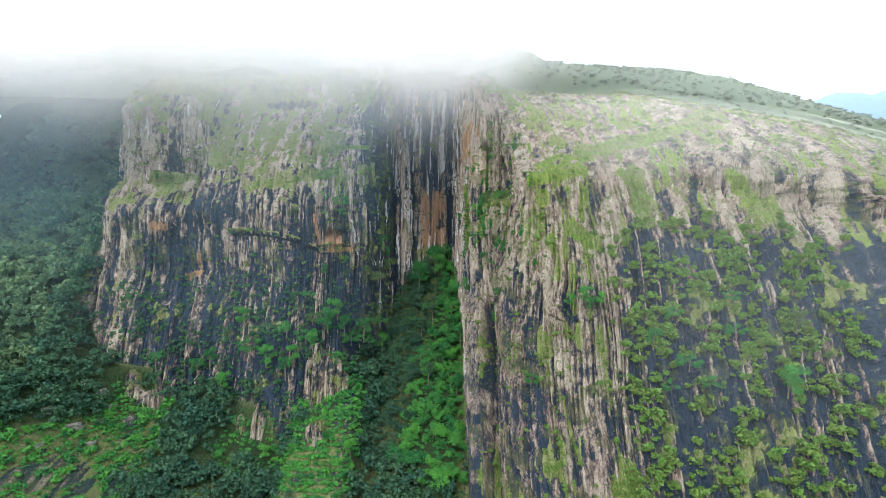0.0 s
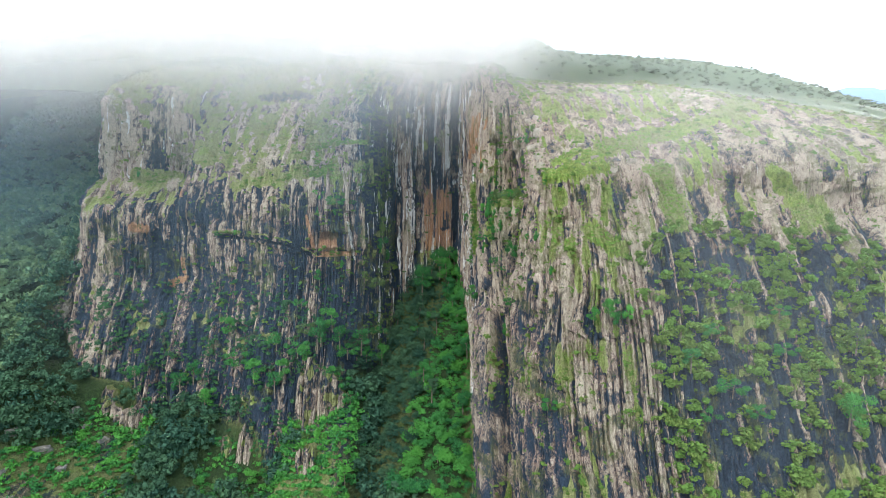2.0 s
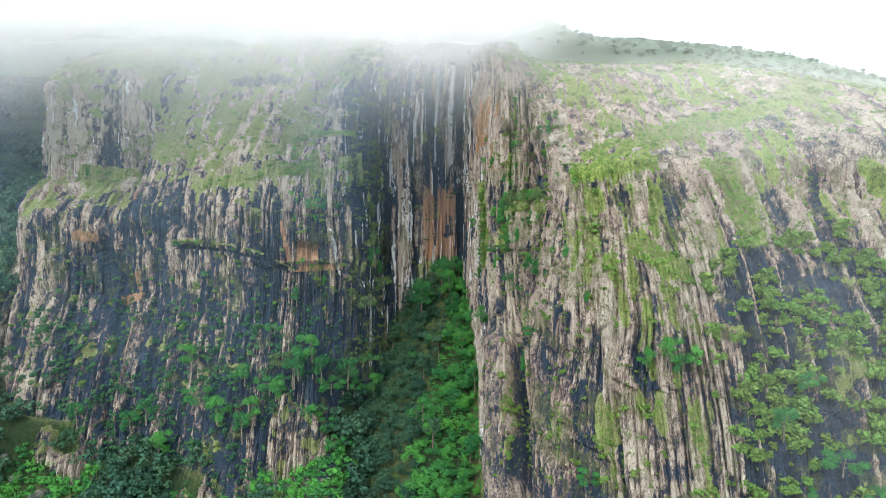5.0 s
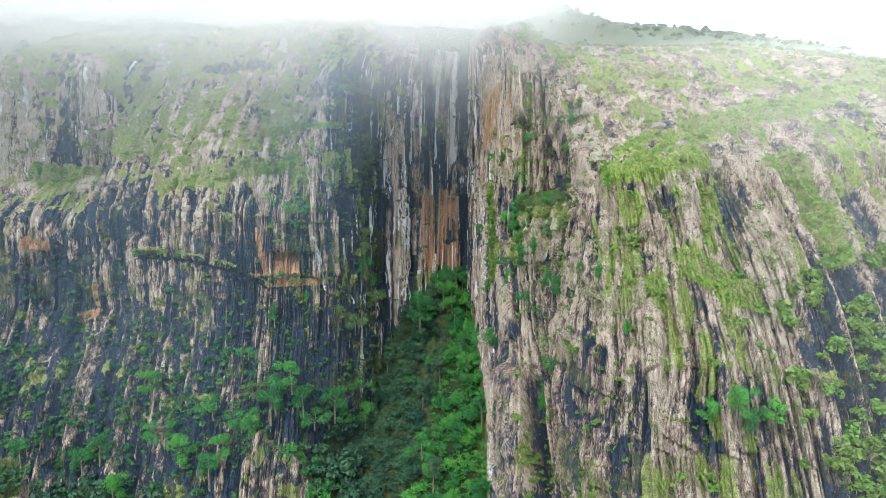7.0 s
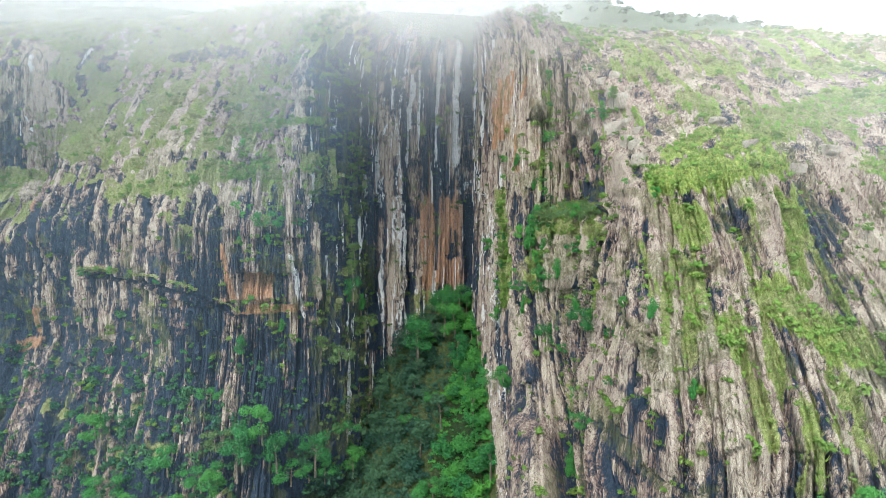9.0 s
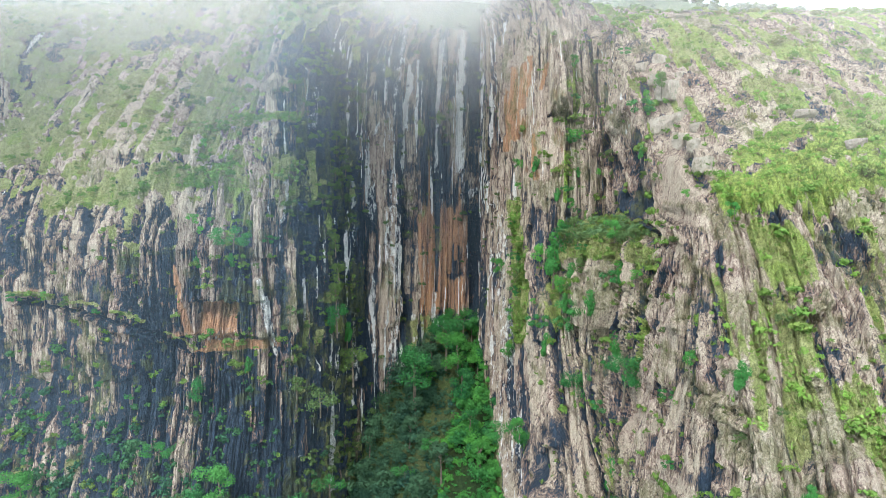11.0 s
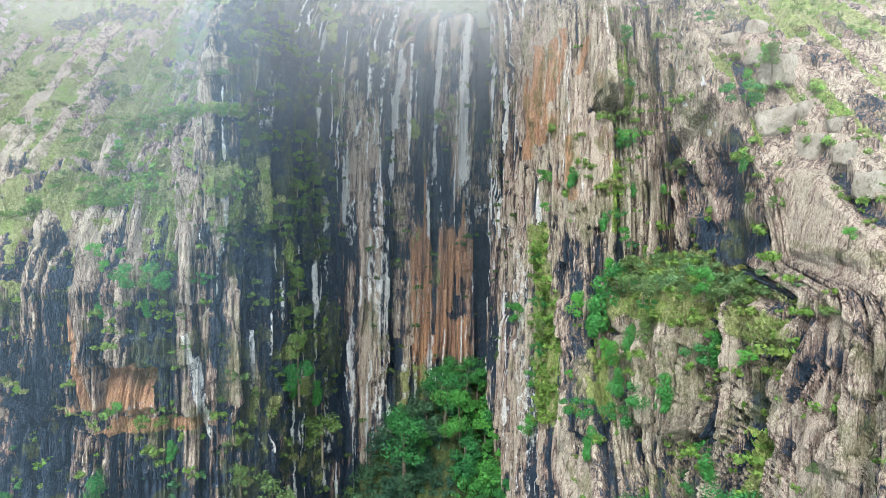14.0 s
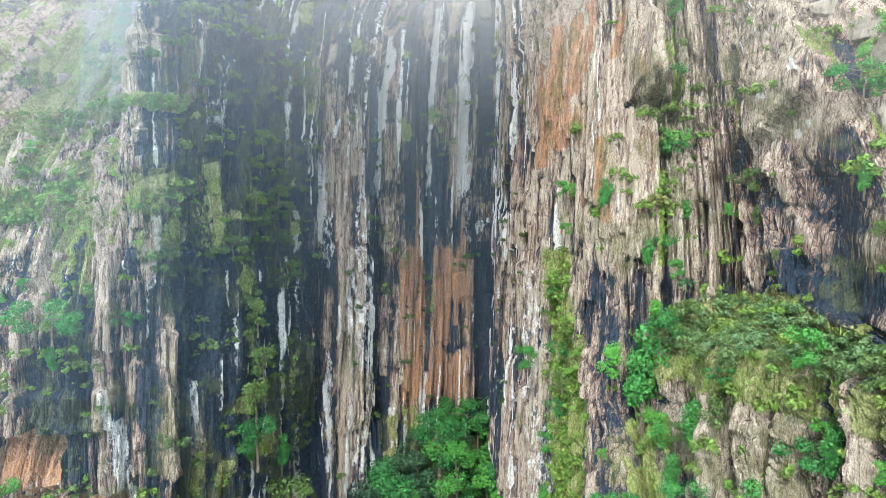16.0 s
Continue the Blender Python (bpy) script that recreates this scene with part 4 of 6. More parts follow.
HX, HY = np.meshgrid(np.arange(-420, 961, 8.0), np.arange(0, 1201, 8.0))
HY = HY + curve(HX, (-420, 350), (15, 350), (60, 300), (960, 300))
crest = curve(HX, (-420, 232), (-60, 240), (20, 227), (50, 224), (66, 216), (90, 217), (115, 221), (221, 228), (323, 208), (375, 196), (402, 184), (440, 145), (500, 95), (620, 50), (960, 20))
crest_y = curve(HX, (-420, 430), (32, 445), (115, 520), (221, 600), (375, 680), (960, 760))
foot = curve(HX, (-420, 172), (20, 172), (60, 168), (100, 166), (126, 160), (193, 147), (300, 130), (520, 95), (960, 20))
rise = (HY - HY[:1]) / (crest_y - HY[:1])
HZ = foot + (crest - foot) * (1 - (1 - np.clip(rise, 0, 1)) ** 1.35) - 0.35 * np.clip(HY - crest_y, 0, 2000) + 5 * (cloudy(HX / 60, HY / 60, 2) - 0.5)
hill = tagged(new("hill", grid_mesh("hill", HX, HY, HZ)), "wooded hill rising behind the cliff's rim", "hill", kind="structure")
hill.data.materials.append(WOODLAND)

GX, GY = np.meshgrid(np.arange(-4200, 4201, 70.0), np.arange(-2600, 4601, 70.0))
GZ = 3 + 8 * (cloudy(GX / 400, GY / 400, 3) - 0.5) - 8 * sstep(900, 1600, np.hypot(GX, GY))
ground = tagged(new("ground", grid_mesh("ground", GX, GY, GZ)), "wide green valley floor below the cliff", "ground", kind="structure")
ground.data.materials.append(MEADOW)

for title, y, tall, lift, tone in (("far_range", 3900.0, 1050.0, 0.0, FAR_HAZE_BLUE), ("near_range", 1900.0, 225.0, 2.0, WOODLAND)):
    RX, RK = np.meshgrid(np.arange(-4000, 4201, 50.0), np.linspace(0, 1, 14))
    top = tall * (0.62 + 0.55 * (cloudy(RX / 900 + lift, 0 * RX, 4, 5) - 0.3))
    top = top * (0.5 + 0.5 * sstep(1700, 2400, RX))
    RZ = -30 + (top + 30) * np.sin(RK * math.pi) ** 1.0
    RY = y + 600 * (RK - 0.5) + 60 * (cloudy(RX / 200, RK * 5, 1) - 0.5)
    r = tagged(new(title, grid_mesh(title, RX, RY, RZ)), "distant wooded mountain range, the farthest painted haze-blue", "mountains", kind="structure")
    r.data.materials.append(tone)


# ---- leaves and plants ----
RNG = np.random.RandomState(11)


def leaf_cloud(lumps, leaves, size, rng, droop=0.0):
    """Three-cornered leaves over the outside of several lumps: (x, y, z, radius, flattening). Returns corner places."""
    out = []
    for lx, ly, lz, r, flat in lumps:
        d = rng.normal(size=(leaves, 3))
        d /= np.linalg.norm(d, axis=1)[:, None]
        rad = r * rng.uniform(0.55, 1.08, leaves)[:, None]
        c = d * rad * np.array([1, 1, flat]) + np.array([lx, ly, lz])
        n = d + rng.normal(size=(leaves, 3)) * 0.55 + np.array([0, 0, 0.35])
        n /= np.linalg.norm(n, axis=1)[:, None]
        a = np.cross(n, rng.normal(size=(leaves, 3)))
        a /= np.linalg.norm(a, axis=1)[:, None]
        b = np.cross(n, a)
        s = size * rng.uniform(0.6, 1.3, leaves)[:, None]
        out.append(np.stack([c - a * s, c + b * s * 0.75 - n * s * droop, c + a * s * 0.7 - b * s * 0.6], 1))
    return np.concatenate(out).reshape(-1, 3)


def leaf_mesh(name, co, mat, tint=None):
    me = bpy.data.meshes.new(name)
    n = len(co) // 3
    me.vertices.add(len(co))
    me.vertices.foreach_set("co", co.astype(np.float32).ravel())
    me.loops.add(len(co))
    me.loops.foreach_set("vertex_index", np.arange(len(co), dtype=np.int32))
    me.polygons.add(n)
    me.polygons.foreach_set("loop_start", np.arange(0, len(co), 3, dtype=np.int32))
    if tint is not None:
        me.attributes.new("tint", "FLOAT", "POINT").data.foreach_set("value", tint.astype(np.float32))
    me.update(calc_edges=True)
    me.materials.append(mat)
    return me


def lumpy(rng, count, spread, r, flat, height=0.0, rise=0.5):
    return [(rng.normal() * spread, rng.normal() * spread, height + rng.uniform(-0.3, 1.0) * rise, r * rng.uniform(0.6, 1.1), flat) for _ in range(count)]


SHRUBS = [leaf_cloud(lumpy(RNG, 4, 0.42, 0.62, 0.75, 0.45, 0.4), 20, 0.31, RNG) for _ in range(6)]
FINE_SHRUBS = [leaf_cloud(lumpy(RNG, 5, 0.42, 0.58, 0.75, 0.45, 0.4), 34, 0.22, RNG) for _ in range(5)]
FINE_CROWNS = [leaf_cloud(lumpy(RNG, 9, 0.5, 0.5, 0.8, 0.9, 0.7), 110, 0.095, RNG) for _ in range(5)]
ROUND = [leaf_cloud(lumpy(RNG, 4, 0.38, 0.62, 0.8, 0.4, 0.4), 31, 0.25, RNG) for _ in range(6)]
PUFFS = [leaf_cloud(lumpy(RNG, 3, 0.4, 0.55, 0.8, 0.35, 0.4), 11, 0.33, RNG) for _ in range(6)]
MINI = [leaf_cloud(lumpy(RNG, 3, 0.45, 0.6, 0.8, 0.35, 0.4), 27, 0.25, RNG) for _ in range(6)]
CROWNS = [leaf_cloud(lumpy(RNG, 9, 0.55, 0.5, 0.72, 0.95, 0.75), 22, 0.21, RNG) for _ in range(7)]
FAR_CROWNS = [leaf_cloud(lumpy(RNG, 6, 0.5, 0.55, 0.75, 0.95, 0.7), 17, 0.27, RNG) for _ in range(6)]
TUFTS = []
for _ in range(5):
    blades = []
    for _ in range(10):
        a, w, h = RNG.uniform(0, 6.283), RNG.uniform(0.06, 0.12), RNG.uniform(0.6, 1.1)
        out = np.array([math.cos(a), math.sin(a), 0.0])
        side = np.array([-math.sin(a), math.cos(a), 0.0])
        root = out * RNG.uniform(0, 0.25)
        blades.append(np.stack([root - side * w, root + side * w, root + out * 0.6 + np.array([0, 0, h * 0.8])]))
    TUFTS.append(np.concatenate(blades))

AREA = np.abs(np.linalg.norm(np.cross(np.stack([np.gradient(a, axis=1) for a in (PX, PY, PZ)], -1), np.stack([np.gradient(a, axis=0) for a in (PX, PY, PZ)], -1)), axis=-1))


def sow(density, limit, rng):
    """Places on the mountain, by plants to the square metre."""
    hit = np.flatnonzero(rng.rand(density.size) < (density * np.minimum(AREA, 40)).ravel())
    if len(hit) > limit:
        hit = rng.choice(hit, limit, replace=False)
    return hit


def scatter(name, label, category, protos, hit, low, high, mat, rng, sink=0.15, lean=0.35, tints=None, squash=1.0):
    p = np.stack([PX.ravel()[hit], PY.ravel()[hit], PZ.ravel()[hit]], -1)
    n = N1.reshape(-1, 3)[hit]
    size = low + (high - low) * rng.rand(len(hit)) ** 1.6
    turn = rng.uniform(0, 6.283, len(hit))
    kind = rng.randint(0, len(protos), len(hit))
    tint = rng.rand(len(hit)) if tints is None else tints
    co, tt = [], []
    for k, proto in enumerate(protos):
        m = np.flatnonzero(kind == k)
        if not len(m):
            continue
        c, s = np.cos(turn[m])[:, None], np.sin(turn[m])[:, None]
        x = proto[None, :, 0] * c - proto[None, :, 1] * s
        y = proto[None, :, 0] * s + proto[None, :, 1] * c
        q = np.stack([x, y, np.broadcast_to(proto[None, :, 2] * squash, x.shape)], -1) * size[m][:, None, None]
        q = q + (p[m] + n[m] * (size[m][:, None] * lean) - np.array([0, 0, sink]) * size[m][:, None])[:, None, :]
        co.append(q.reshape(-1, 3))
        tt.append(np.repeat(tint[m], proto.shape[0]))
    ob = tagged(new(name, leaf_mesh(name, np.concatenate(co), mat, np.concatenate(tt))), label, category, kind="stuff")
    return ob


rng = np.random.RandomState(21)
clump = cloudy(X / 7, V / 8, 6, 3)
clump2 = clump2_field
woods = np.maximum(wood_floor * sstep(14, 4, X), np.maximum(sstep(-162, -168, X), sstep(-150, -160, X) * sstep(58, 50, Z))) * (Z < 178) * (Z > 3)
gully_zone = sstep(-34, -24, X) * sstep(16, 8, X) * sstep(14, 24, Z)
knoll_zone = sstep(-112, -122, X) * sstep(228 + 1.1 * (X + 150), 216 + 1.1 * (X + 150), PY) * sstep(-0.1, 0.1, woods)
clearing = (1 - bump(X, -47, 12, 2) * bump(PY, 239, 9, 3)) * (1 - bump(X, -75, 15, 2) * bump(PY, 231, 7, 3)) * (1 - bump(X, -45, 11, 2) * bump(PY, 214, 11, 3)) * (1 - bump(X, -127, 10, 2) * bump(PY, 243, 6, 3))
near_woods = (X > -172) * 1.0
trees = sow(0.05 * near_woods * woods * (1 - gully_zone) * (1 - knoll_zone) * (1 - 0.6 * bump(X, -46, 11, 6) * sstep(46, 38, Z)) * clearing, 1700, rng)
scatter("forest", "dense dark green forest on the slopes under the cliff", "forest", CROWNS, trees, 2.0, 4.6, LEAF_DARK, rng, 0.25, 0.1)
far_trees = sow(0.055 * woods * (1 - near_woods) * (X > -285) * (1 - knoll_zone), 3300, rng)
scatter("wooded_slope", "dark blue-green trees covering the steep slope beside the cliff", "forest", FAR_CROWNS, far_trees, 2.0, 4.8, LEAF_FAR, rng, 0.2, 0.1)
scatter("knoll_scrub", "yellow-green scrub on the rocky knoll", "scrub", SHRUBS, sow(1.2 * woods * knoll_zone * sstep(0.36, 0.48, clump2), 1300, rng), 0.9, 2.5, LEAF_LUSH, rng, 0.2, 0.1)
# gully plants: shade on one side is put into the darker leaf colour
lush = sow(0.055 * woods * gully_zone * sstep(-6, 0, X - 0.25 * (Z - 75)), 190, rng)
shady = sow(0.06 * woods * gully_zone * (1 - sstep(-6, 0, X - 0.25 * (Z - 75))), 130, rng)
scatter("shaded_trees", "gully trees coloured dark green for the shaded side", "trees", FINE_CROWNS, shady, 1.6, 4.0, LEAF_DARK, rng, 0.2, 0.15)
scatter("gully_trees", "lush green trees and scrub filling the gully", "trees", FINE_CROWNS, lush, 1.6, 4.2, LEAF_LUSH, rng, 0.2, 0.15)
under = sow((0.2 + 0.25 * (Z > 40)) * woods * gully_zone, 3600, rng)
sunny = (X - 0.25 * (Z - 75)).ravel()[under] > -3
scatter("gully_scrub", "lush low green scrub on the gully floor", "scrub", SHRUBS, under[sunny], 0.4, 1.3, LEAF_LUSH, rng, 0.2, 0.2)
scatter("shade_scrub", "gully scrub coloured dark green for the shaded side", "scrub", SHRUBS, under[~sunny], 0.4, 1.3, LEAF_DARK, rng, 0.2, 0.2)
scatter("tooth_scrub", "low green scrub round the rock teeth", "scrub", MINI, sow(0.30 * woods * (1 - clearing), 500, rng), 0.8, 1.9, LEAF_LUSH, rng, 0.2, 0.2)
mound = bump(X, -46, 11, 6) * sstep(14, 20, Z) * sstep(46, 38, Z) * woods
scatter("mound_scrub", "bright green scrub over the low rocky mound", "scrub", SHRUBS, sow(0.22 * mound, 500, rng), 0.8, 2.0, LEAF_LUSH, rng, 0.2, 0.2)
ledge_line = bump(X, 21.0, 5.2, 0.8) * bump(Z, 120.5, 4.5, 1.0)
in_alcove = bump(X, 24.4, 1.8, 0.5) * sstep(120, 122, Z) * sstep(142, 138, Z)
rock_shrub = LEFT * (1 - woods) * (0.02 + 0.13 * sstep(108, 92, Z) * sstep(0.46, 0.56, clump2) + 0.10 * sstep(0.55, 0.66, clump)) + RIGHT * (1 - slab) * (0.03 + 0.10 * sstep(0.50, 0.62, clump))
close = sstep(-60, -52, X) * sstep(36, 30, X) * sstep(88, 94, Z)
rock_shrub = rock_shrub + 0.30 * LEFT * bump(Z, seam - 1.0, 0.7, 0.9) * (1 - niche) * (X > -120) + 0.25 * MARKS["turf"] * (1 - RIGHT)
rock_shrub = rock_shrub + (0.10 * sstep(90, 76, Z) * sstep(0.42, 0.52, clump2) + 0.10 * groove * sstep(0.44, 0.54, clump2)) * RIGHT * (1 - slab)
rock_shrub = rock_shrub * (0.3 + 0.7 * grass) * (1 - niche)
scatter("cliff_shrubs", "green shrubs rooted in cracks of the rock face", "shrubs", SHRUBS, sow(rock_shrub * (1 - close), 2300, rng), 0.35, 1.35, LEAF_BRIGHT, rng, 0.15, 0.3, None, 0.85)
scatter("ledge_shrubs", "small green shrubs in the cracks beside the gully", "shrubs", FINE_SHRUBS, sow(rock_shrub * close * 1.3, 900, rng), 0.4, 1.3, LEAF_BRIGHT, rng, 0.15, 0.3)
scatter("ledge_scrub", "low bright green scrub on mossy ledges", "scrub", MINI, sow((close + sstep(28, 34, X) * sstep(92, 80, X) * sstep(70, 80, Z) * sstep(150, 140, Z)) * np.maximum(MARKS["turf"], 0.8 * grass * sstep(0.45, 0.6, clump2)) * (1 - woods) * (1 - platform) * (1 - ledge_line) * (1 - ramp) * (1 - in_alcove) * 0.6, 3200, rng), 0.25, 0.85, LEAF_TURF, rng, 0.1, 0.15)
scatter("platform_scrub", "grey-green scrub covering the ledge under the dark alcove", "scrub", FINE_SHRUBS, sow(0.9 * platform, 420, rng), 0.3, 0.9, LEAF_LEDGE, rng, 0.1, 0.25)
scatter("slab_shrubs", "yellow-green bushes clinging to the dark slab", "shrubs", ROUND, sow(slab * (0.03 + 0.40 * sstep(0.49, 0.58, clump2)) * (PZ > 30) * sstep(140, 110, X), 1600, rng), 0.25, 2.3, LEAF_BRIGHT, rng, 0.05, 0.55)
scatter("foot_scrub", "olive scrub among the ribs at the foot of the buttress", "scrub", MINI, sow(0.35 * grass * RIGHT * sstep(82, 74, Z) * (PZ > 30) * sstep(80, 66, X), 1000, rng), 0.5, 1.3, LEAF_BRIGHT, rng, 0.1, 0.2)
crack_plant = (1 - in_alcove) * (RIGHT * (1 - slab) * (1 - scar) + 0.5 * LEFT) * (1 - woods) * (1 - niche) * (Z > 55) * (PY < 330) * np.clip(0.25 + cracks, 0, 1) * sstep(0.40, 0.56, cloudy(U / 3.0, V / 5.0, 3, 3))
scatter("crack_plants", "small olive plants growing along the cracks", "plants", PUFFS, sow(0.40 * crack_plant * RIGHT, 3800, rng), 0.18, 0.75, LEAF_BRIGHT, rng, 0.1, 0.3)
scatter("crack_moss", "small dark green plants on the streaked wall", "plants", PUFFS, sow(0.30 * crack_plant * LEFT, 2600, rng), 0.2, 0.8, LEAF_OLIVE, rng, 0.1, 0.3)
scatter("foot_bushes", "green bushes crowding the foot of the rock wall", "bushes", SHRUBS, sow(0.30 * LEFT * (1 - woods) * sstep(96, 62, Z) * (X > -158) * (Z > 24) * sstep(0.40, 0.54, clump2), 1700, rng), 0.35, 1.5, LEAF_FOOT, rng, 0.15, 0.3)
scatter("flank_shrubs", "olive rounded shrubs on the dark mossy flank", "shrubs", FINE_SHRUBS, sow(bump(X, -31, 4.5, 2) * (1 - woods) * 0.22 * sstep(0.40, 0.56, clump2) + 0.012 * BACK * (1 - woods), 800, rng), 0.35, 1.2, LEAF_OLIVE, rng, 0.1, 0.35)
scatter("upland_shrubs", "low olive shrubs on the grassy rock slopes", "shrubs", SHRUBS, sow((upper_left * 0.03 + upper_right * 0.045) * grass * sstep(0.42, 0.6, clump) * (PY < 420), 1800, rng), 0.5, 1.5, LEAF_DRY, rng, 0.2, 0.2, None, 0.8)
scatter("dry_tussocks", "tussocks of dry olive grass on the slopes", "grass", TUFTS, sow(grass * (1 - woods) * 0.5 * (PY < 330) * (Z > 60), 5500, rng), 0.4, 1.0, LEAF_DRY, rng, 0.1, 0.0)
scatter("grass_tufts", "tussocks of yellow-green grass on ledges and slopes", "grass", TUFTS, sow(grass * RIGHT * 0.5 * (PY < 300) * (Z > 60), 6000, rng), 0.4, 1.0, LEAF_TURF, rng, 0.1, 0.0)



# ---- single trees, boulders and outcrops ----
BARK = soil_material("grey_bark", (0.16, 0.13, 0.10), (0.22, 0.19, 0.15), (0.10, 0.08, 0.06), 1.5)


def boulder_material(name, light, mid, grey):
    w = Net(name)
    n1, n2, n3 = w.noise(1.2, (1, 1, 0.6), 5), w.noise(9.0, (1, 1, 0.6), 8, 0.8), w.noise(3.5, (1, 1, 0.4), 7, 0.75)
    c = w.mix(w.span(n1, 0.4, 0.6), light, mid)
    c = w.mix(w.span(n2, 0.52, 0.68), c, grey)
    c = w.mix(w.span(n3, 0.52, 0.66, 0, 0.8), c, (0.13, 0.13, 0.06))
    return w.close(c, 0.9, w.relief(w.maths("ADD", n2, n3), 1.0, 0.8), 0.25)


BARE = boulder_material("bare_granite", (0.47, 0.41, 0.335), (0.38, 0.32, 0.26), (0.22, 0.20, 0.17))
GREY_STONE = boulder_material("grey_granite", (0.26, 0.235, 0.20), (0.15, 0.145, 0.14), (0.06, 0.07, 0.08))


def spot(x, z):
    """The mountain's surface at a place across and a height: place and normal."""
    i, j = np.argmin(np.abs(ZS - z)), np.argmin(np.abs(XS - x))
    return Vector((PX[i, j], PY[i, j], PZ[i, j])), Vector(N1[i, j])


def tube(bm, points, radii, sides=7):
    rings = []
    for k, (p, r) in enumerate(zip(points, radii)):
        q, o = points[min(k + 1, len(points) - 1)], points[max(k - 1, 0)]
        d = (Vector(q) - Vector(o)).normalized()
        a = d.orthogonal().normalized()
        b = d.cross(a)
        rings.append([bm.verts.new(Vector(p) + (a * math.cos(t) + b * math.sin(t)) * r) for t in [6.2832 * s / sides for s in range(sides)]])
    for lo, hi in zip(rings, rings[1:]):
        for s in range(sides):
            bm.faces.new((lo[s], lo[(s + 1) % sides], hi[(s + 1) % sides], hi[s]))
    bm.faces.new(rings[-1])


def part(name, me, parent, label=""):
    ob = new(name, me)
    ob.parent = parent
    return tagged(ob, label)


def tree(name, label, category, group, seed, tall, wide, flat, mat, leaves=34, leaf=0.26, bare=0.35, reach=(0.35, 0.8), clumps=11):
    """A tree of that height: bent trunk with limbs, and a crown of leaf clumps. Stands at the world's origin."""
    rs = np.random.RandomState(seed)
    top = tagged(new(name), label, category, group)
    bm = bmesh.new()
    bend = rs.uniform(-0.12, 0.12, 2) * tall
    line = [(bend[0] * k * k, bend[1] * k * k, tall * 0.8 * k - 0.25 * tall * (k == 0)) for k in (0, 0.25, 0.5, 0.75, 1)]
    tube(bm, line, [tall * w for w in (0.035, 0.028, 0.022, 0.015, 0.006)])
    lumps = []
    for k in range(clumps):
        a, h = rs.uniform(0, 6.283), rs.uniform(bare, 0.95)
        d = wide * rs.uniform(*reach) * (1.1 - 0.6 * abs(h - 0.6))
        tip = (bend[0] * h * h + math.cos(a) * d, bend[1] * h * h + math.sin(a) * d, tall * h)
        root = (bend[0] * h * h * 0.6, bend[1] * h * h * 0.6, tall * (h * 0.72))
        middle = tuple((p + q) / 2 + 0.03 * tall * e for p, q, e in zip(root, tip, (0, 0, 1)))
        tube(bm, [root, middle, tip], [tall * 0.012, tall * 0.008, tall * 0.003], 5)
        lumps.append((*tip, wide * rs.uniform(0.3, 0.52), flat))
    lumps.append((bend[0], bend[1], tall * 0.88, wide * 0.45, flat))
    me = bpy.data.meshes.new("trunk")
    bm.to_mesh(me)
    bm.free()
    me.materials.append(BARK)
    part("trunk", me, top, "grey bare trunk with thin limbs")
    co = leaf_cloud(lumps, leaves, leaf, rs)
    part("crown", leaf_mesh("crown", co, mat, np.full(len(co), rs.rand())), top, "uneven leafy crown")
    return top


def stand(ob, x, z, size=1.0, turn=0.0, sunk=0.2):
    p, n = spot(x, z)
    m = Matrix.Translation(p + n * (0.3 + 1.0 * size) - Vector((0, 0, sunk))) @ Matrix.Rotation(turn, 4, "Z") @ Matrix.Scale(size, 4)
    ob.matrix_basis = m
    return ob


def plant(proto, x, z, size, turn):
    c = copy_thing(proto, Matrix())
    return stand(c, x, z, size, turn)


ra = random.Random(5)
kinds = [
    tree("tree", "bright green broadleaf tree on the gully floor", "tree", "gully trees", 1, 7.0, 2.6, 0.8, LEAF_LUSH, 170, 0.24),
    tree("tree", "slender green tree leaning out of the gully", "tree", "gully trees", 2, 9.0, 2.2, 0.9, LEAF_LUSH, 150, 0.24),
    tree("tree", "dark green round tree rooted in the rock", "tree", "cliff trees", 3, 8.0, 2.5, 1.15, LEAF_LUSH, 220, 0.26, 0.12, (0.1, 0.5)),
]
# darker leaves paint the gully's shade into this tree, planted where x is low
shade_tree = tree("tree", "gully tree coloured dark green for the shaded side", "tree", "gully trees", 6, 7.5, 2.5, 0.85, LEAF_DARK, 120, 0.27)
stand(shade_tree, -13.0, 66, 0.9)
stand(kinds[0], -2.0, 84, 0.7)
stand(kinds[1], 2.0, 88, 0.65)
stand(kinds[2], 14.2, 112, 1.0)
for x, z, size in ((-8, 80, 0.9), (4, 82, 0.8), (-1, 76, 1.0), (6, 74, 0.8), (-12, 70, 0.9), (-5, 62, 1.1), (3, 64, 1.0), (-10, 56, 1.0), (0, 50, 1.2), (-16, 52, 1.0),
                   (-22, 62, 0.8), (8, 56, 1.0), (-6, 42, 1.2), (5, 40, 1.1), (-1, 80, 0.6), (-14, 74, 0.6), (3, 91, 0.45)):
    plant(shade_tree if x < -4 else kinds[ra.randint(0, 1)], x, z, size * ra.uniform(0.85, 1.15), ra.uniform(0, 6))
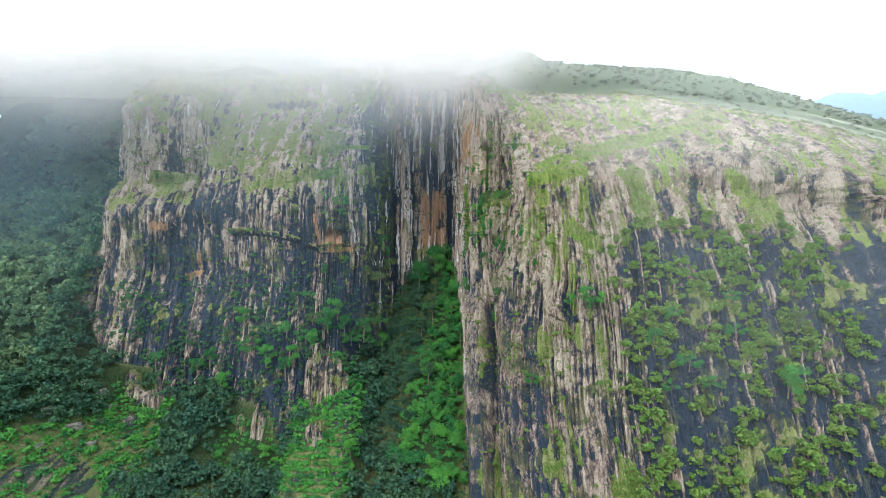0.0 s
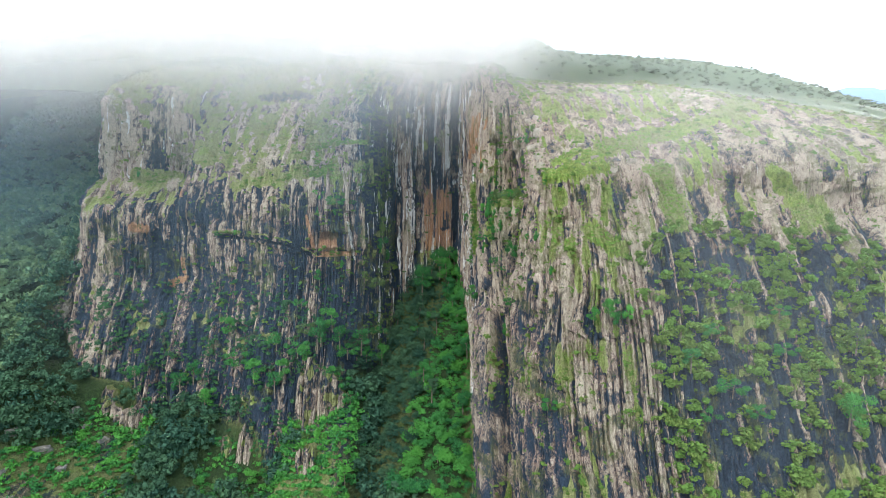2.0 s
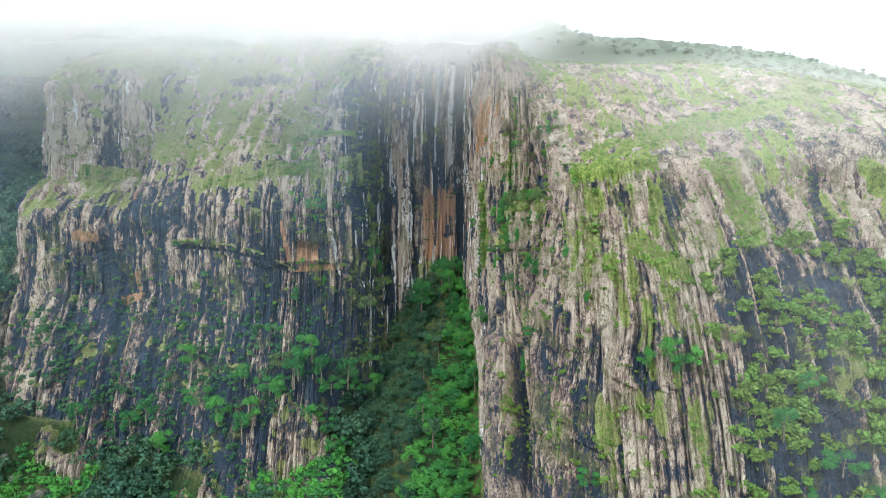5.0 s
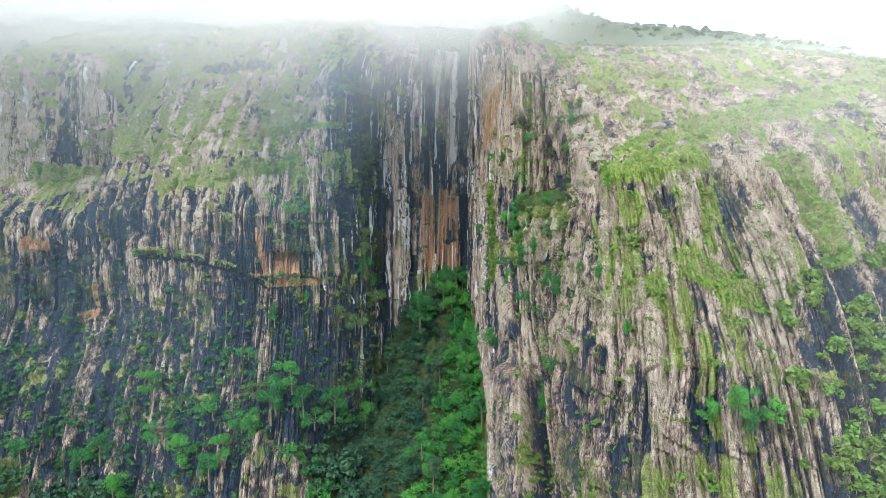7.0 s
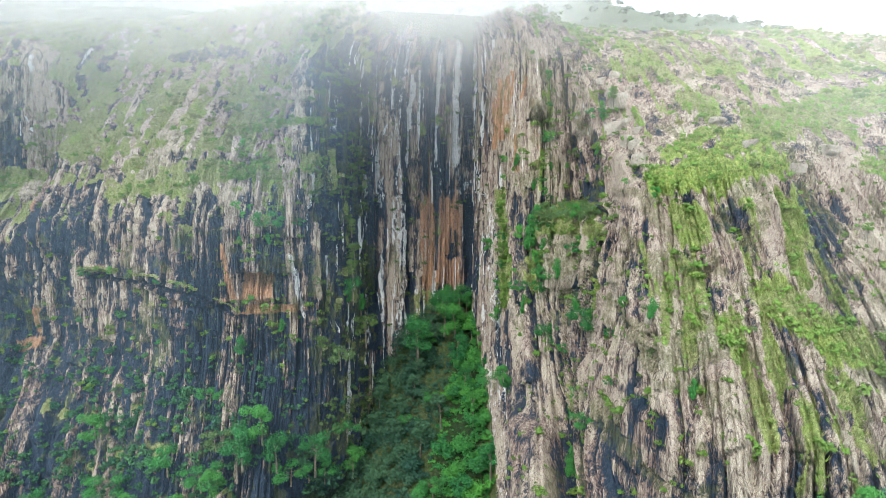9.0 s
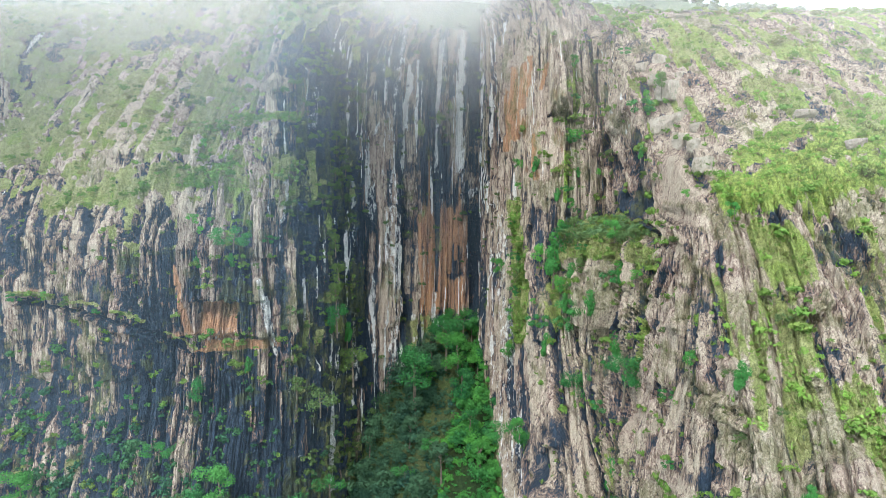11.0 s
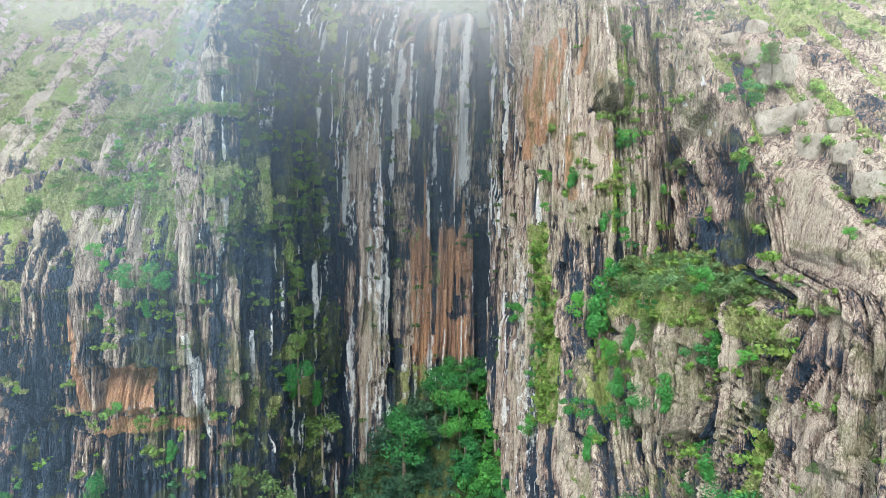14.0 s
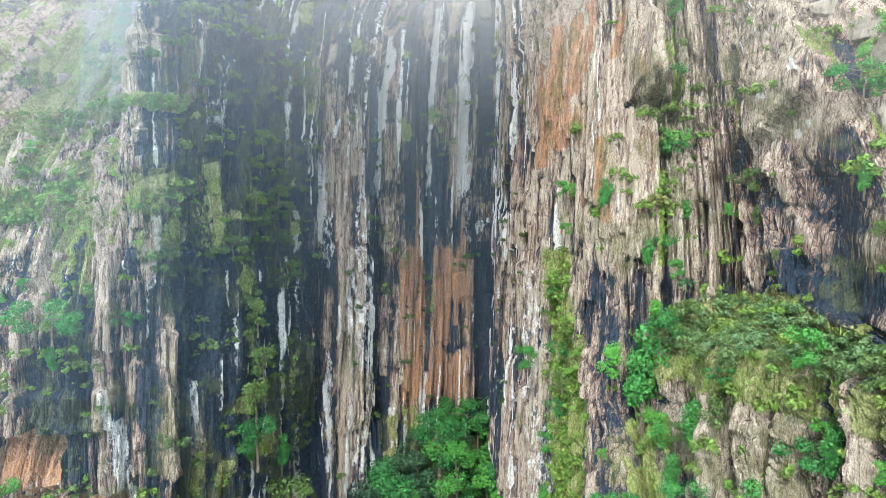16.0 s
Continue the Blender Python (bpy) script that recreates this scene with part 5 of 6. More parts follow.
for x, z, size in ((15.5, 126, 0.34), (17.5, 137, 0.38), (12.5, 131, 0.36), (18.5, 112, 0.5), (20.5, 109, 0.6), (16, 107, 0.45), (22.5, 114, 0.5), (25.5, 134, 0.3), (19, 130, 0.28),
                   (13, 100, 0.5), (22, 104, 0.55), (28, 108, 0.4), (30, 100, 0.4), (-30, 96, 0.5), (-28, 92, 0.6), (-52, 112, 0.42), (-45, 113, 0.36), (-43, 92, 0.4), (18.6, 86, 0.7), (17.5, 78, 0.7),
                   (-140, 126, 0.4)):
    plant(kinds[2], x, z, size * ra.uniform(0.9, 1.1), ra.uniform(0, 6))
shrub_kinds = {"green": [], "olive": [], "large": []}
for kind, words, mat in (("green", "bright green leafy bush rooted in the rock", LEAF_LUSH), ("olive", "olive-green bush clinging to the rock", LEAF_OLIVE), ("large", "large dense green bush in the gully and at the wall's foot", LEAF_LUSH)):
    for seed, tall, flat, clumps, spread_out in ((8, 1.9, 0.8, 9, (0.2, 0.9)), (19, 1.4, 0.6, 7, (0.4, 1.3)), (27, 2.3, 0.75, 7, (0.15, 0.9)), (33, 1.5, 0.7, 5, (0.3, 1.1))):
        shrub_kinds[kind].append(tree("bush", words, "bush", "bushes on the cliff", seed + len(kind), tall, 1.0, flat, mat, 150 if kind != "large" else 330, 0.085 if kind != "large" else 0.055, 0.1, spread_out, clumps))
places = ((11.5, 120), (19.5, 124), (12.5, 108), (16.5, 118), (23.0, 118), (18.0, 106), (-41, 112), (26.0, 122), (-9.0, 78), (-6.5, 66), (1.5, 70), (-13.0, 60))
for ob, (x, z) in zip(shrub_kinds["green"] + shrub_kinds["olive"] + shrub_kinds["large"], places):
    stand(ob, x, z, 0.6 if z > 100 else 2.2)


def bush(x, z, size, kind):
    four = shrub_kinds["large" if size > 2.8 and kind == "green" else kind]
    plant(four[int(7 * abs(x) + 3 * z) % len(four)], x, z, size * 0.72, 2.4 * x + z)


bush(17.3, 136.6, 1.83, "green")
bush(27.7, 139.9, 2.23, "green")
bush(30.9, 143.4, 1.91, "olive")
bush(23.1, 133.0, 1.47, "olive")
bush(23.1, 130.9, 0.89, "green")
bush(25.5, 130.5, 0.88, "olive")
bush(24.5, 130.3, 1.35, "olive")
bush(16.0, 127.9, 1.29, "green")
bush(17.2, 106.4, 3.18, "green")
bush(22.1, 113.7, 2.14, "green")
bush(19.6, 113.8, 1.90, "olive")
bush(16.5, 111.0, 1.44, "green")
bush(12.8, 104.1, 2.19, "green")
bush(22.9, 117.8, 1.08, "olive")
bush(23.5, 115.3, 1.23, "green")
bush(16.5, 118.6, 2.28, "green")
bush(18.1, 119.4, 2.21, "olive")
bush(20.4, 119.4, 2.38, "olive")
bush(22.1, 120.6, 2.00, "green")
bush(23.4, 121.3, 1.88, "olive")
bush(24.3, 122.1, 1.58, "olive")
bush(18.2, 124.3, 1.26, "green")
bush(10.0, 132.0, 1.33, "green")
bush(9.8, 127.4, 1.09, "green")
bush(9.3, 120.0, 1.41, "green")
bush(9.7, 113.9, 1.66, "green")
bush(9.6, 107.3, 1.82, "green")
bush(9.3, 101.0, 1.86, "green")
bush(10.1, 111.2, 1.35, "olive")
bush(4.6, 97.3, 2.45, "olive")
bush(-45.0, 114.3, 3.82, "green")
bush(-52.8, 120.4, 1.57, "green")
bush(-49.6, 120.4, 1.18, "green")
bush(-50.2, 118.3, 1.16, "green")
bush(-37.7, 117.7, 1.71, "green")
bush(-43.2, 118.8, 1.43, "olive")
bush(-61.0, 143.5, 2.46, "olive")
bush(-54.0, 134.8, 1.17, "green")
bush(-30.9, 103.3, 3.06, "olive")
bush(-30.2, 107.6, 2.67, "olive")
bush(-30.7, 95.9, 3.41, "green")
bush(-29.8, 113.9, 2.38, "olive")
bush(-29.0, 130.7, 1.93, "olive")
bush(-30.9, 129.1, 1.97, "olive")
bush(-27.7, 127.4, 1.86, "olive")
bush(-30.5, 134.5, 1.83, "olive")
bush(-29.5, 137.2, 1.58, "olive")
bush(-31.4, 123.1, 2.24, "olive")
bush(-48.2, 99.1, 1.30, "green")
bush(-0.2, 88.0, 5.30, "green")
bush(-3.5, 91.0, 4.20, "green")
bush(-5.4, 81.4, 6.31, "green")
bush(-10.4, 73.8, 7.30, "green")
bush(-0.1, 80.0, 6.23, "green")
bush(-7.9, 45.9, 6.11, "green")
bush(-33.5, 82.9, 4.56, "olive")
bush(10.7, 80.8, 4.25, "green")
bush(17.7, 95.5, 3.26, "green")
bush(21.9, 97.6, 3.57, "green")
bush(21.1, 105.9, 2.52, "green")
bush(8.3, 110.0, 2.16, "green")
bush(20.8, 84.7, 2.92, "green")
bush(-28.7, 84.4, 4.28, "olive")
bush(-52.2, 85.6, 3.19, "green")
bush(-45.6, 69.8, 5.24, "green")
bush(-85.5, 64.8, 4.64, "green")
bush(-83.4, 52.4, 5.54, "green")
bush(-61.8, 62.2, 5.26, "green")
bush(-71.4, 52.3, 5.33, "green")
bush(-55.7, 77.1, 2.90, "green")
bush(45.8, 91.9, 3.49, "green")
bush(42.3, 89.4, 2.60, "green")
bush(48.1, 89.8, 2.66, "green")
bush(-6.1, 49.6, 4.09, "green")
bush(-2.6, 29.0, 3.56, "green")
bush(28.6, 65.6, 2.97, "green")
bush(100.3, 67.5, 5.48, "green")
bush(68.6, 87.0, 3.19, "green")
bush(62.0, 80.0, 3.13, "green")
bush(73.7, 74.0, 4.02, "green")
bush(85.8, 83.0, 3.46, "green")
bush(77.3, 69.4, 3.04, "green")
bush(67.3, 68.7, 3.04, "green")
bush(85.9, 91.9, 2.89, "green")
bush(48.2, 88.2, 2.89, "green")
bush(106.0, 84.1, 3.51, "olive")
bush(115.3, 76.1, 2.82, "olive")
bush(14.1, 114.6, 2.30, "green")
bush(13.8, 110.1, 2.09, "green")
bush(14.0, 104.8, 1.64, "green")
bush(17.8, 112.1, 1.30, "olive")
bush(17.9, 106.6, 2.17, "green")
bush(20.9, 104.7, 1.82, "green")
bush(20.0, 100.6, 1.93, "green")
bush(17.5, 97.8, 1.51, "green")
bush(21.1, 96.6, 1.72, "green")
bush(22.9, 100.9, 1.63, "green")
bush(24.0, 101.8, 1.20, "green")
bush(26.0, 108.8, 1.23, "green")
bush(24.1, 96.2, 0.88, "green")
bush(11.2, 84.8, 2.29, "green")
bush(9.2, 93.5, 2.21, "green")
bush(22.3, 115.3, 1.20, "green")
bush(30.7, 124.6, 1.28, "green")
bush(33.0, 115.5, 0.97, "olive")
bush(27.3, 104.8, 0.75, "olive")
bush(29.5, 107.1, 0.83, "olive")
bush(27.8, 109.6, 0.81, "olive")
bush(24.9, 111.2, 0.82, "olive")
bush(27.8, 141.3, 1.29, "green")
bush(27.1, 139.0, 1.04, "green")
bush(22.3, 133.2, 1.19, "olive")
bush(23.1, 130.9, 0.64, "green")
bush(24.2, 130.3, 0.86, "olive")
bush(25.5, 130.8, 0.69, "olive")
bush(24.7, 127.3, 0.70, "olive")
bush(17.0, 136.8, 1.39, "green")
bush(17.6, 144.0, 1.28, "green")
bush(17.8, 150.5, 1.44, "green")
bush(9.6, 132.3, 1.23, "green")
bush(30.5, 144.2, 1.38, "green")
bush(26.1, 129.4, 0.89, "olive")
bush(28.1, 127.1, 0.81, "green")
bush(31.9, 148.2, 0.59, "green")
bush(25.9, 150.7, 1.21, "green")
bush(16.1, 119.3, 1.59, "green")
bush(18.0, 119.3, 1.41, "green")
bush(21.1, 120.2, 1.09, "olive")
bush(22.6, 121.5, 1.03, "olive")
bush(23.8, 122.1, 0.97, "olive")
bush(24.5, 122.9, 0.71, "olive")
bush(19.8, 118.4, 1.11, "green")
bush(-94.4, 104.1, 1.86, "green")
bush(-87.1, 104.2, 1.58, "green")
bush(-79.5, 104.2, 1.31, "olive")
bush(-72.2, 103.4, 1.27, "green")
bush(-66.8, 102.4, 1.05, "olive")
bush(-85.8, 78.2, 1.81, "green")
bush(-72.5, 88.0, 1.28, "green")
bush(-65.1, 86.7, 1.26, "green")
bush(-34.0, 86.7, 2.41, "olive")
bush(-90.4, 67.7, 2.04, "green")
bush(-50.5, 63.0, 5.2, "green")
bush(-46.5, 61.5, 5.0, "green")
bush(-55.0, 60.0, 5.0, "green")
bush(-42.5, 58.5, 5.0, "green")
bush(-53.0, 67.5, 4.0, "olive")

for x, z, size in ((-38, 60, 5.2), (-34, 55, 4.6), (-43, 63, 4.4), (-31, 62, 4.2), (-58, 58, 4.2), (-64, 52, 4.6), (-68, 46, 4.8), (-30, 50, 5.0), (-100, 46, 4.4), (-108, 42, 4.6), (-92, 40, 4.8), (-122, 44, 4.2)):
    bush(x, z, size, "green")


def boulder(seed, mat):
    """A weathered block about two metres across, with worn edges."""
    rs = np.random.RandomState(seed)
    bm = bmesh.new()
    bmesh.ops.create_icosphere(bm, subdivisions=4, radius=1.0)
    cuts = [(Vector(v).normalized(), rs.uniform(0.50, 0.8)) for v in rs.normal(size=(5, 3))]
    for axis in ((1, 0, 0), (-1, 0, 0), (0, 1, 0), (0, -1, 0), (0, 0, 1), (0, 0, -1)):
        cuts.append(((Vector(axis) + Vector(rs.uniform(-0.25, 0.25, 3))).normalized(), rs.uniform(0.55, 0.75)))
    for v in bm.verts:
        d = v.co.normalized()
        r = 1.05
        for n, k in cuts:
            f = d.dot(n)
            if f > 0.05:
                r = min(r, k / f)
        v.co = d * (r + 0.06 * noise.noise(d * 2.2 + Vector((seed, 0, 0))) + 0.04 * noise.noise(d * 6) + 0.03 * noise.noise(d * 14))
    me = bpy.data.meshes.new("boulder")
    bm.to_mesh(me)
    bm.free()
    me.polygons.foreach_set("use_smooth", np.zeros(len(me.polygons), bool))
    me.materials.append(mat)
    return me


stones = [boulder(k, BARE) for k in range(5)]
grey_stones = [boulder(k, GREY_STONE) for k in (7, 8, 9)]
for k, (x, z, sx, sz) in enumerate(((30.4, 143.8, 2.7, 2.4), (32.4, 146.6, 2.0, 1.7), (28.8, 138.3, 2.8, 2.4), (30.2, 136.2, 2.5, 2.1), (30.7, 134.0, 1.5, 1.3), (30.8, 132.1, 1.8, 1.6), (28.7, 149.3, 1.8, 1.5), (30.6, 139.6, 1.4, 1.3), (29.7, 145.8, 1.5, 1.3), (32.1, 137.8, 1.1, 1.0), (31.2, 150.1, 1.7, 1.5), (44, 139, 1.8, 1.3), (47, 135, 1.6, 1.1), (52, 131, 1.6, 1.2), (-58, 146, 1.8, 1.4), (-72, 140, 1.5, 1.3),
                                    (-147, 44, 3.2, 1.8), (-141, 40, 2.6, 1.6), (-152, 38, 3.4, 2.0), (-136, 34, 2.8, 1.5), (-144, 32, 3.6, 1.7), (-131, 29, 2.6, 1.6), (-150, 28, 3.0, 1.8), (-138, 25, 3.4, 1.6), (-128, 22, 2.4, 1.5), (-145, 21, 3.0, 1.6), (-64, 150, 2.2, 1.5), (-88, 146, 1.8, 1.5), (-50, 140, 1.2, 1.2), (58, 134, 2.0, 1.2))):
    p, n = spot(x, z)
    sx, sz = (sx * 1.2, sz * 1.1) if x < -120 else (sx, sz)
    knoll = x < -120
    b = tagged(new("boulder", grey_stones[k % 3] if knoll else stones[k % 5]), "grey weathered boulder bedded in the scrub of the knoll" if knoll else "pale weathered granite boulder resting on the slope", "boulder", "boulders on the slopes")
    b.matrix_world = Matrix.Translation(p - n * (0.35 if knoll else 0.15) * sx) @ Matrix.Rotation(ra.uniform(0, 6), 4, "Z") @ Matrix.Diagonal((sx, sx * ra.uniform(0.8, 1.1), sz, 1))


def outcrop(label, y, foot, deep, seed, *profile):
    """A free-standing rock spur with upright pillars; profile: (across, height of its top) from side to side."""
    ends = profile[0][0], profile[-1][0]
    across = np.arange(ends[0], ends[1], 0.22)
    k = np.concatenate([np.linspace(0, 1, 70), np.linspace(1.03, 1.6, 12)])
    u, kk = np.meshgrid(across, k)
    top = curve(u, *profile) + 1.2 * (pillars(u + seed * 31, 0 * u, 1.3, 500, seed)[0] - 0.5)
    pz = foot + (top - foot) * np.minimum(kk, 1) - 3.0 * np.clip(kk - 1, 0, 1)
    a, a_round, a_gap = pillars(u + seed * 17, pz, 2.9, 9, seed)
    b, b_round, b_gap = pillars(u + seed * 17, pz, 1.0, 3, seed + 2)
    crest_x = max(profile, key=lambda q: q[1])[0]
    t = np.clip(2 * (u - ends[0]) / (ends[1] - ends[0]) - 1, -1, 1)
    push = 1.6 * (a - 0.5) + 0.7 * (b - 0.5) + 0.9 * a_round + 0.3 * b_round - 0.8 * a_gap * (a > 0.3) - 0.4 * b_gap + 0.3 * (cloudy(u / 0.6, pz / 1.2, 2, 2) - 0.5)
    py = y + 0.45 * np.abs(u - crest_x) + deep * np.abs(t) ** 4 - 1.4 * push + 0.30 * (pz - foot) * np.minimum(kk, 1) + 14 * np.clip(kk - 1, 0, 1)
    px = u + 0.25 * (cloudy(u, pz / 3, 5, 2) - 0.5)
    lay = cloudy(u / 3 + seed, pz / 5, 1, 3)
    none = np.zeros(u.shape)
    tone = np.clip(0.30 + 0.4 * (0.5 - a) + 0.3 * (0.5 - b) + 0.4 * a_gap + 1.6 * (lay - 0.5) + 0.9 * (cloudy(u / 0.9, pz / 1.4, 6, 3) - 0.5) + 0.3 * sstep(0.6, 1.0, np.abs(t)), 0, 1)
    ob = tagged(new("rock_outcrop", grid_mesh("rock_outcrop", px, py, pz, (("grass", np.maximum(sstep(0.98, 1.08, kk), sstep(0.60, 0.70, lay + 0.1 * (1 - kk)))), ("dark", tone), ("iron", 0.5 * sstep(0.35, 0.05, kk) * sstep(0.45, 0.55, lay)), ("lime", none), ("moss", lay), ("piece", b), ("litter_shade", none), ("fresh", none)), False)),
                label, "rock", "rock teeth above the forest")
    ob.data.materials.append(ROCK)
    return ob


outcrop("pale peaked rock tooth standing above the forest", 236, 30, 6, 3, (-59, 40), (-57.5, 50), (-55.5, 54), (-53.6, 55), (-52.4, 61), (-51.3, 61), (-50, 57.5), (-46, 55), (-42.5, 53), (-40.5, 48), (-37.5, 43), (-36.0, 38))
outcrop("low ribbed outcrop of several blocks among dark trees", 234, 12, 4, 4, (-89.5, 21), (-87.5, 29), (-83, 30), (-79.5, 28.5), (-78.5, 24), (-77, 33), (-74.5, 37), (-72.5, 36), (-71.5, 27), (-69, 30), (-67.5, 31.5), (-66.2, 25), (-64, 30), (-62, 33), (-60.5, 25))
outcrop("broad mossy outcrop on the green ridge under the tooth", 216, 14, 4, 6, (-53.5, 26), (-51.5, 34), (-48, 36.5), (-45.5, 35), (-44, 29), (-41, 32), (-37.5, 31), (-35, 25))
outcrop("pale broken rock band at the forest's edge", 246, 26, 3, 5, (-137, 36), (-134, 45), (-131, 43), (-128, 36), (-124, 37), (-121, 40), (-118.5, 34), (-115, 28))

for x, y, z, size, kind in ((-47, 247, 54.5, 2.4, "green"), (-44, 248, 53, 2.6, "green"), (-49.5, 247, 55.5, 2.2, "green"), (-41, 249, 49.5, 2.8, "green"), (-37, 246, 45, 2.8, "green"), (-58, 234, 33, 2.6, "green"), (-54, 233, 32, 2.8, "green"), (-50, 232, 33, 2.4, "olive"), (-46, 232, 33, 2.8, "green"), (-41, 234, 35, 2.8, "green"),
                            (-88, 230, 17, 2.8, "green"), (-83, 230, 17, 2.6, "olive"), (-76, 230, 18, 2.8, "green"), (-70, 230, 19, 2.6, "green"), (-63, 231, 20, 2.8, "green"), (-58, 233, 24, 2.8, "green"), (-85, 241, 29, 2.2, "green"), (-81, 241, 28, 2.4, "green"),
                            (-52, 212, 21, 2.8, "green"), (-47, 211, 21, 2.6, "green"), (-42, 211, 21, 2.8, "olive"), (-38, 213, 22, 2.8, "green"), (-50, 223, 34, 2.2, "green"), (-43, 223, 31, 2.4, "green"), (-56, 218, 26, 2.8, "green"), (-34, 218, 27, 2.6, "green")):
    c = copy_thing(shrub_kinds[kind][int(abs(x)) % 4], Matrix())
    c.matrix_basis = Matrix.Translation((x, y, z - 1.5)) @ Matrix.Rotation(x, 4, "Z") @ Matrix.Scale(size, 4)
    tagged(c, "leafy bush growing on the rock tooth", "bush", "bushes on the rock teeth")

HN = normals_of(HX, HY, HZ)
PX, PY, PZ, N1 = HX, HY, HZ, HN
AREA = np.full(HX.shape, 64.0)
hill_bush = rng.choice(np.flatnonzero(((HY > 330) & (HY < crest_y + 10) & (HX > -10) & (HX < 400)).ravel()), 4600)
jitter = rng.uniform(-4, 4, (2, HX.size))
PX, PY = (HX.ravel() + jitter[0]).reshape(HX.shape), (HY.ravel() + jitter[1]).reshape(HX.shape)
DOTS = [leaf_cloud(lumpy(RNG, 2, 0.4, 0.7, 0.7, 0.3, 0.4), 11, 0.45, RNG) for _ in range(6)]
for x, y, size in ((24, 440, 1.25), (29, 446, 1.4), (35, 442, 1.3), (40, 449, 1.2), (46, 455, 0.9), (52, 462, 0.8), (18, 436, 1.1), (61, 470, 0.6), (104, 512, 0.55), (118, 524, 0.6), (228, 606, 0.8), (262, 628, 0.5), (330, 655, 0.6), (352, 668, 0.5)):
    c = copy_thing(kinds[2], Matrix())
    i, j = np.argmin(np.abs(HY[:, np.argmin(np.abs(HX[0] - x))] - y)), np.argmin(np.abs(HX[0] - x))
    c.matrix_basis = Matrix.Translation((x, y, HZ[i, j] - 0.5)) @ Matrix.Rotation(x, 4, "Z") @ Matrix.Scale(size, 4)
    tagged(c, "dark rounded tree on the hill's skyline", "tree", "skyline trees")
scatter("hill_woods", "dark scrubby woods covering the hill behind the rim", "woods", DOTS, hill_bush, 0.8, 2.3, LEAF_HILL, rng, 0.2, 0.0, None, 0.75)


# ---- mist that hangs over the rim ----
def mist_material(name, low, high, most, size, tone=(0.54, 0.515, 0.505, 1), sides=(-900.0, -899.0, 899.0, 900.0)):
    w = Net(name)
    n = w.noise(size, (1, 1, 1.5), 5, 0.55)
    c = w.n.new("ShaderNodeTexCoord")
    s = w.n.new("ShaderNodeSeparateXYZ")
    w.l.new(c.outputs["Object"], s.inputs[0])
    lifted = w.maths("ADD", s.outputs[2], w.maths("MULTIPLY", w.maths("SUBTRACT", n, 0.5), 32.0))
    lifted = w.maths("SUBTRACT", lifted, w.span(s.outputs[0], 18.0, 100.0, 0.0, 75.0))
    alpha = w.maths("MULTIPLY", w.maths("POWER", w.span(lifted, low, high, 0.0, 1.0), 2.7), most)
    alpha = w.maths("MULTIPLY", alpha, w.maths("MULTIPLY", w.span(s.outputs[0], sides[0], sides[1]), w.span(s.outputs[0], sides[2], sides[3], 1.0, 0.0)))
    d = w.n.new("ShaderNodeBsdfDiffuse")
    d.inputs["Color"].default_value = tone
    t = w.n.new("ShaderNodeBsdfTranslucent")
    t.inputs["Color"].default_value = tone
    a = w.n.new("ShaderNodeAddShader")
    w.l.new(d.outputs[0], a.inputs[0])
    w.l.new(t.outputs[0], a.inputs[1])
    clear = w.n.new("ShaderNodeBsdfTransparent")
    mixed = w.n.new("ShaderNodeMixShader")
    w.l.new(alpha, mixed.inputs[0])
    w.l.new(clear.outputs[0], mixed.inputs[1])
    w.l.new(a.outputs[0], mixed.inputs[2])
    o = w.n.new("ShaderNodeOutputMaterial")
    w.l.new(mixed.outputs[0], o.inputs["Surface"])
    return w.m


MIST = mist_material("cloud_mist", 124.0, 206.0, 0.6, 0.012)
SIDE_MIST = mist_material("side_mist", 140.0, 190.0, 0.30, 0.012, sides=(-900.0, -899.0, -165.0, -125.0))
for y in (250, 262, 274):
    mx, mz = np.meshgrid(np.arange(-520, -119, 10.0), np.arange(114, 260, 6.0))
    bank = tagged(new("cloud_bank", grid_mesh("cloud_bank", mx, y + 0.06 * (-120 - mx), mz)), "soft white cloud hiding the wooded slope", "cloud", kind="stuff")
    bank.data.materials.append(SIDE_MIST)
for y in (238, 252, 266, 281, 297, 316, 340, 372):
    mx, mz = np.meshgrid(np.arange(-520, 161, 10.0), np.arange(120, 300, 6.0))
    my = y + 0.0004 * (mx + 60) ** 2 + 6 * (cloudy(mx / 60, mz / 40 + y, 4) - 0.5)
    bank = tagged(new("cloud_bank", grid_mesh("cloud_bank", mx, my, mz)), "soft white cloud drifting over the cliff's rim", "cloud", kind="stuff")
    bank.data.materials.append(MIST)


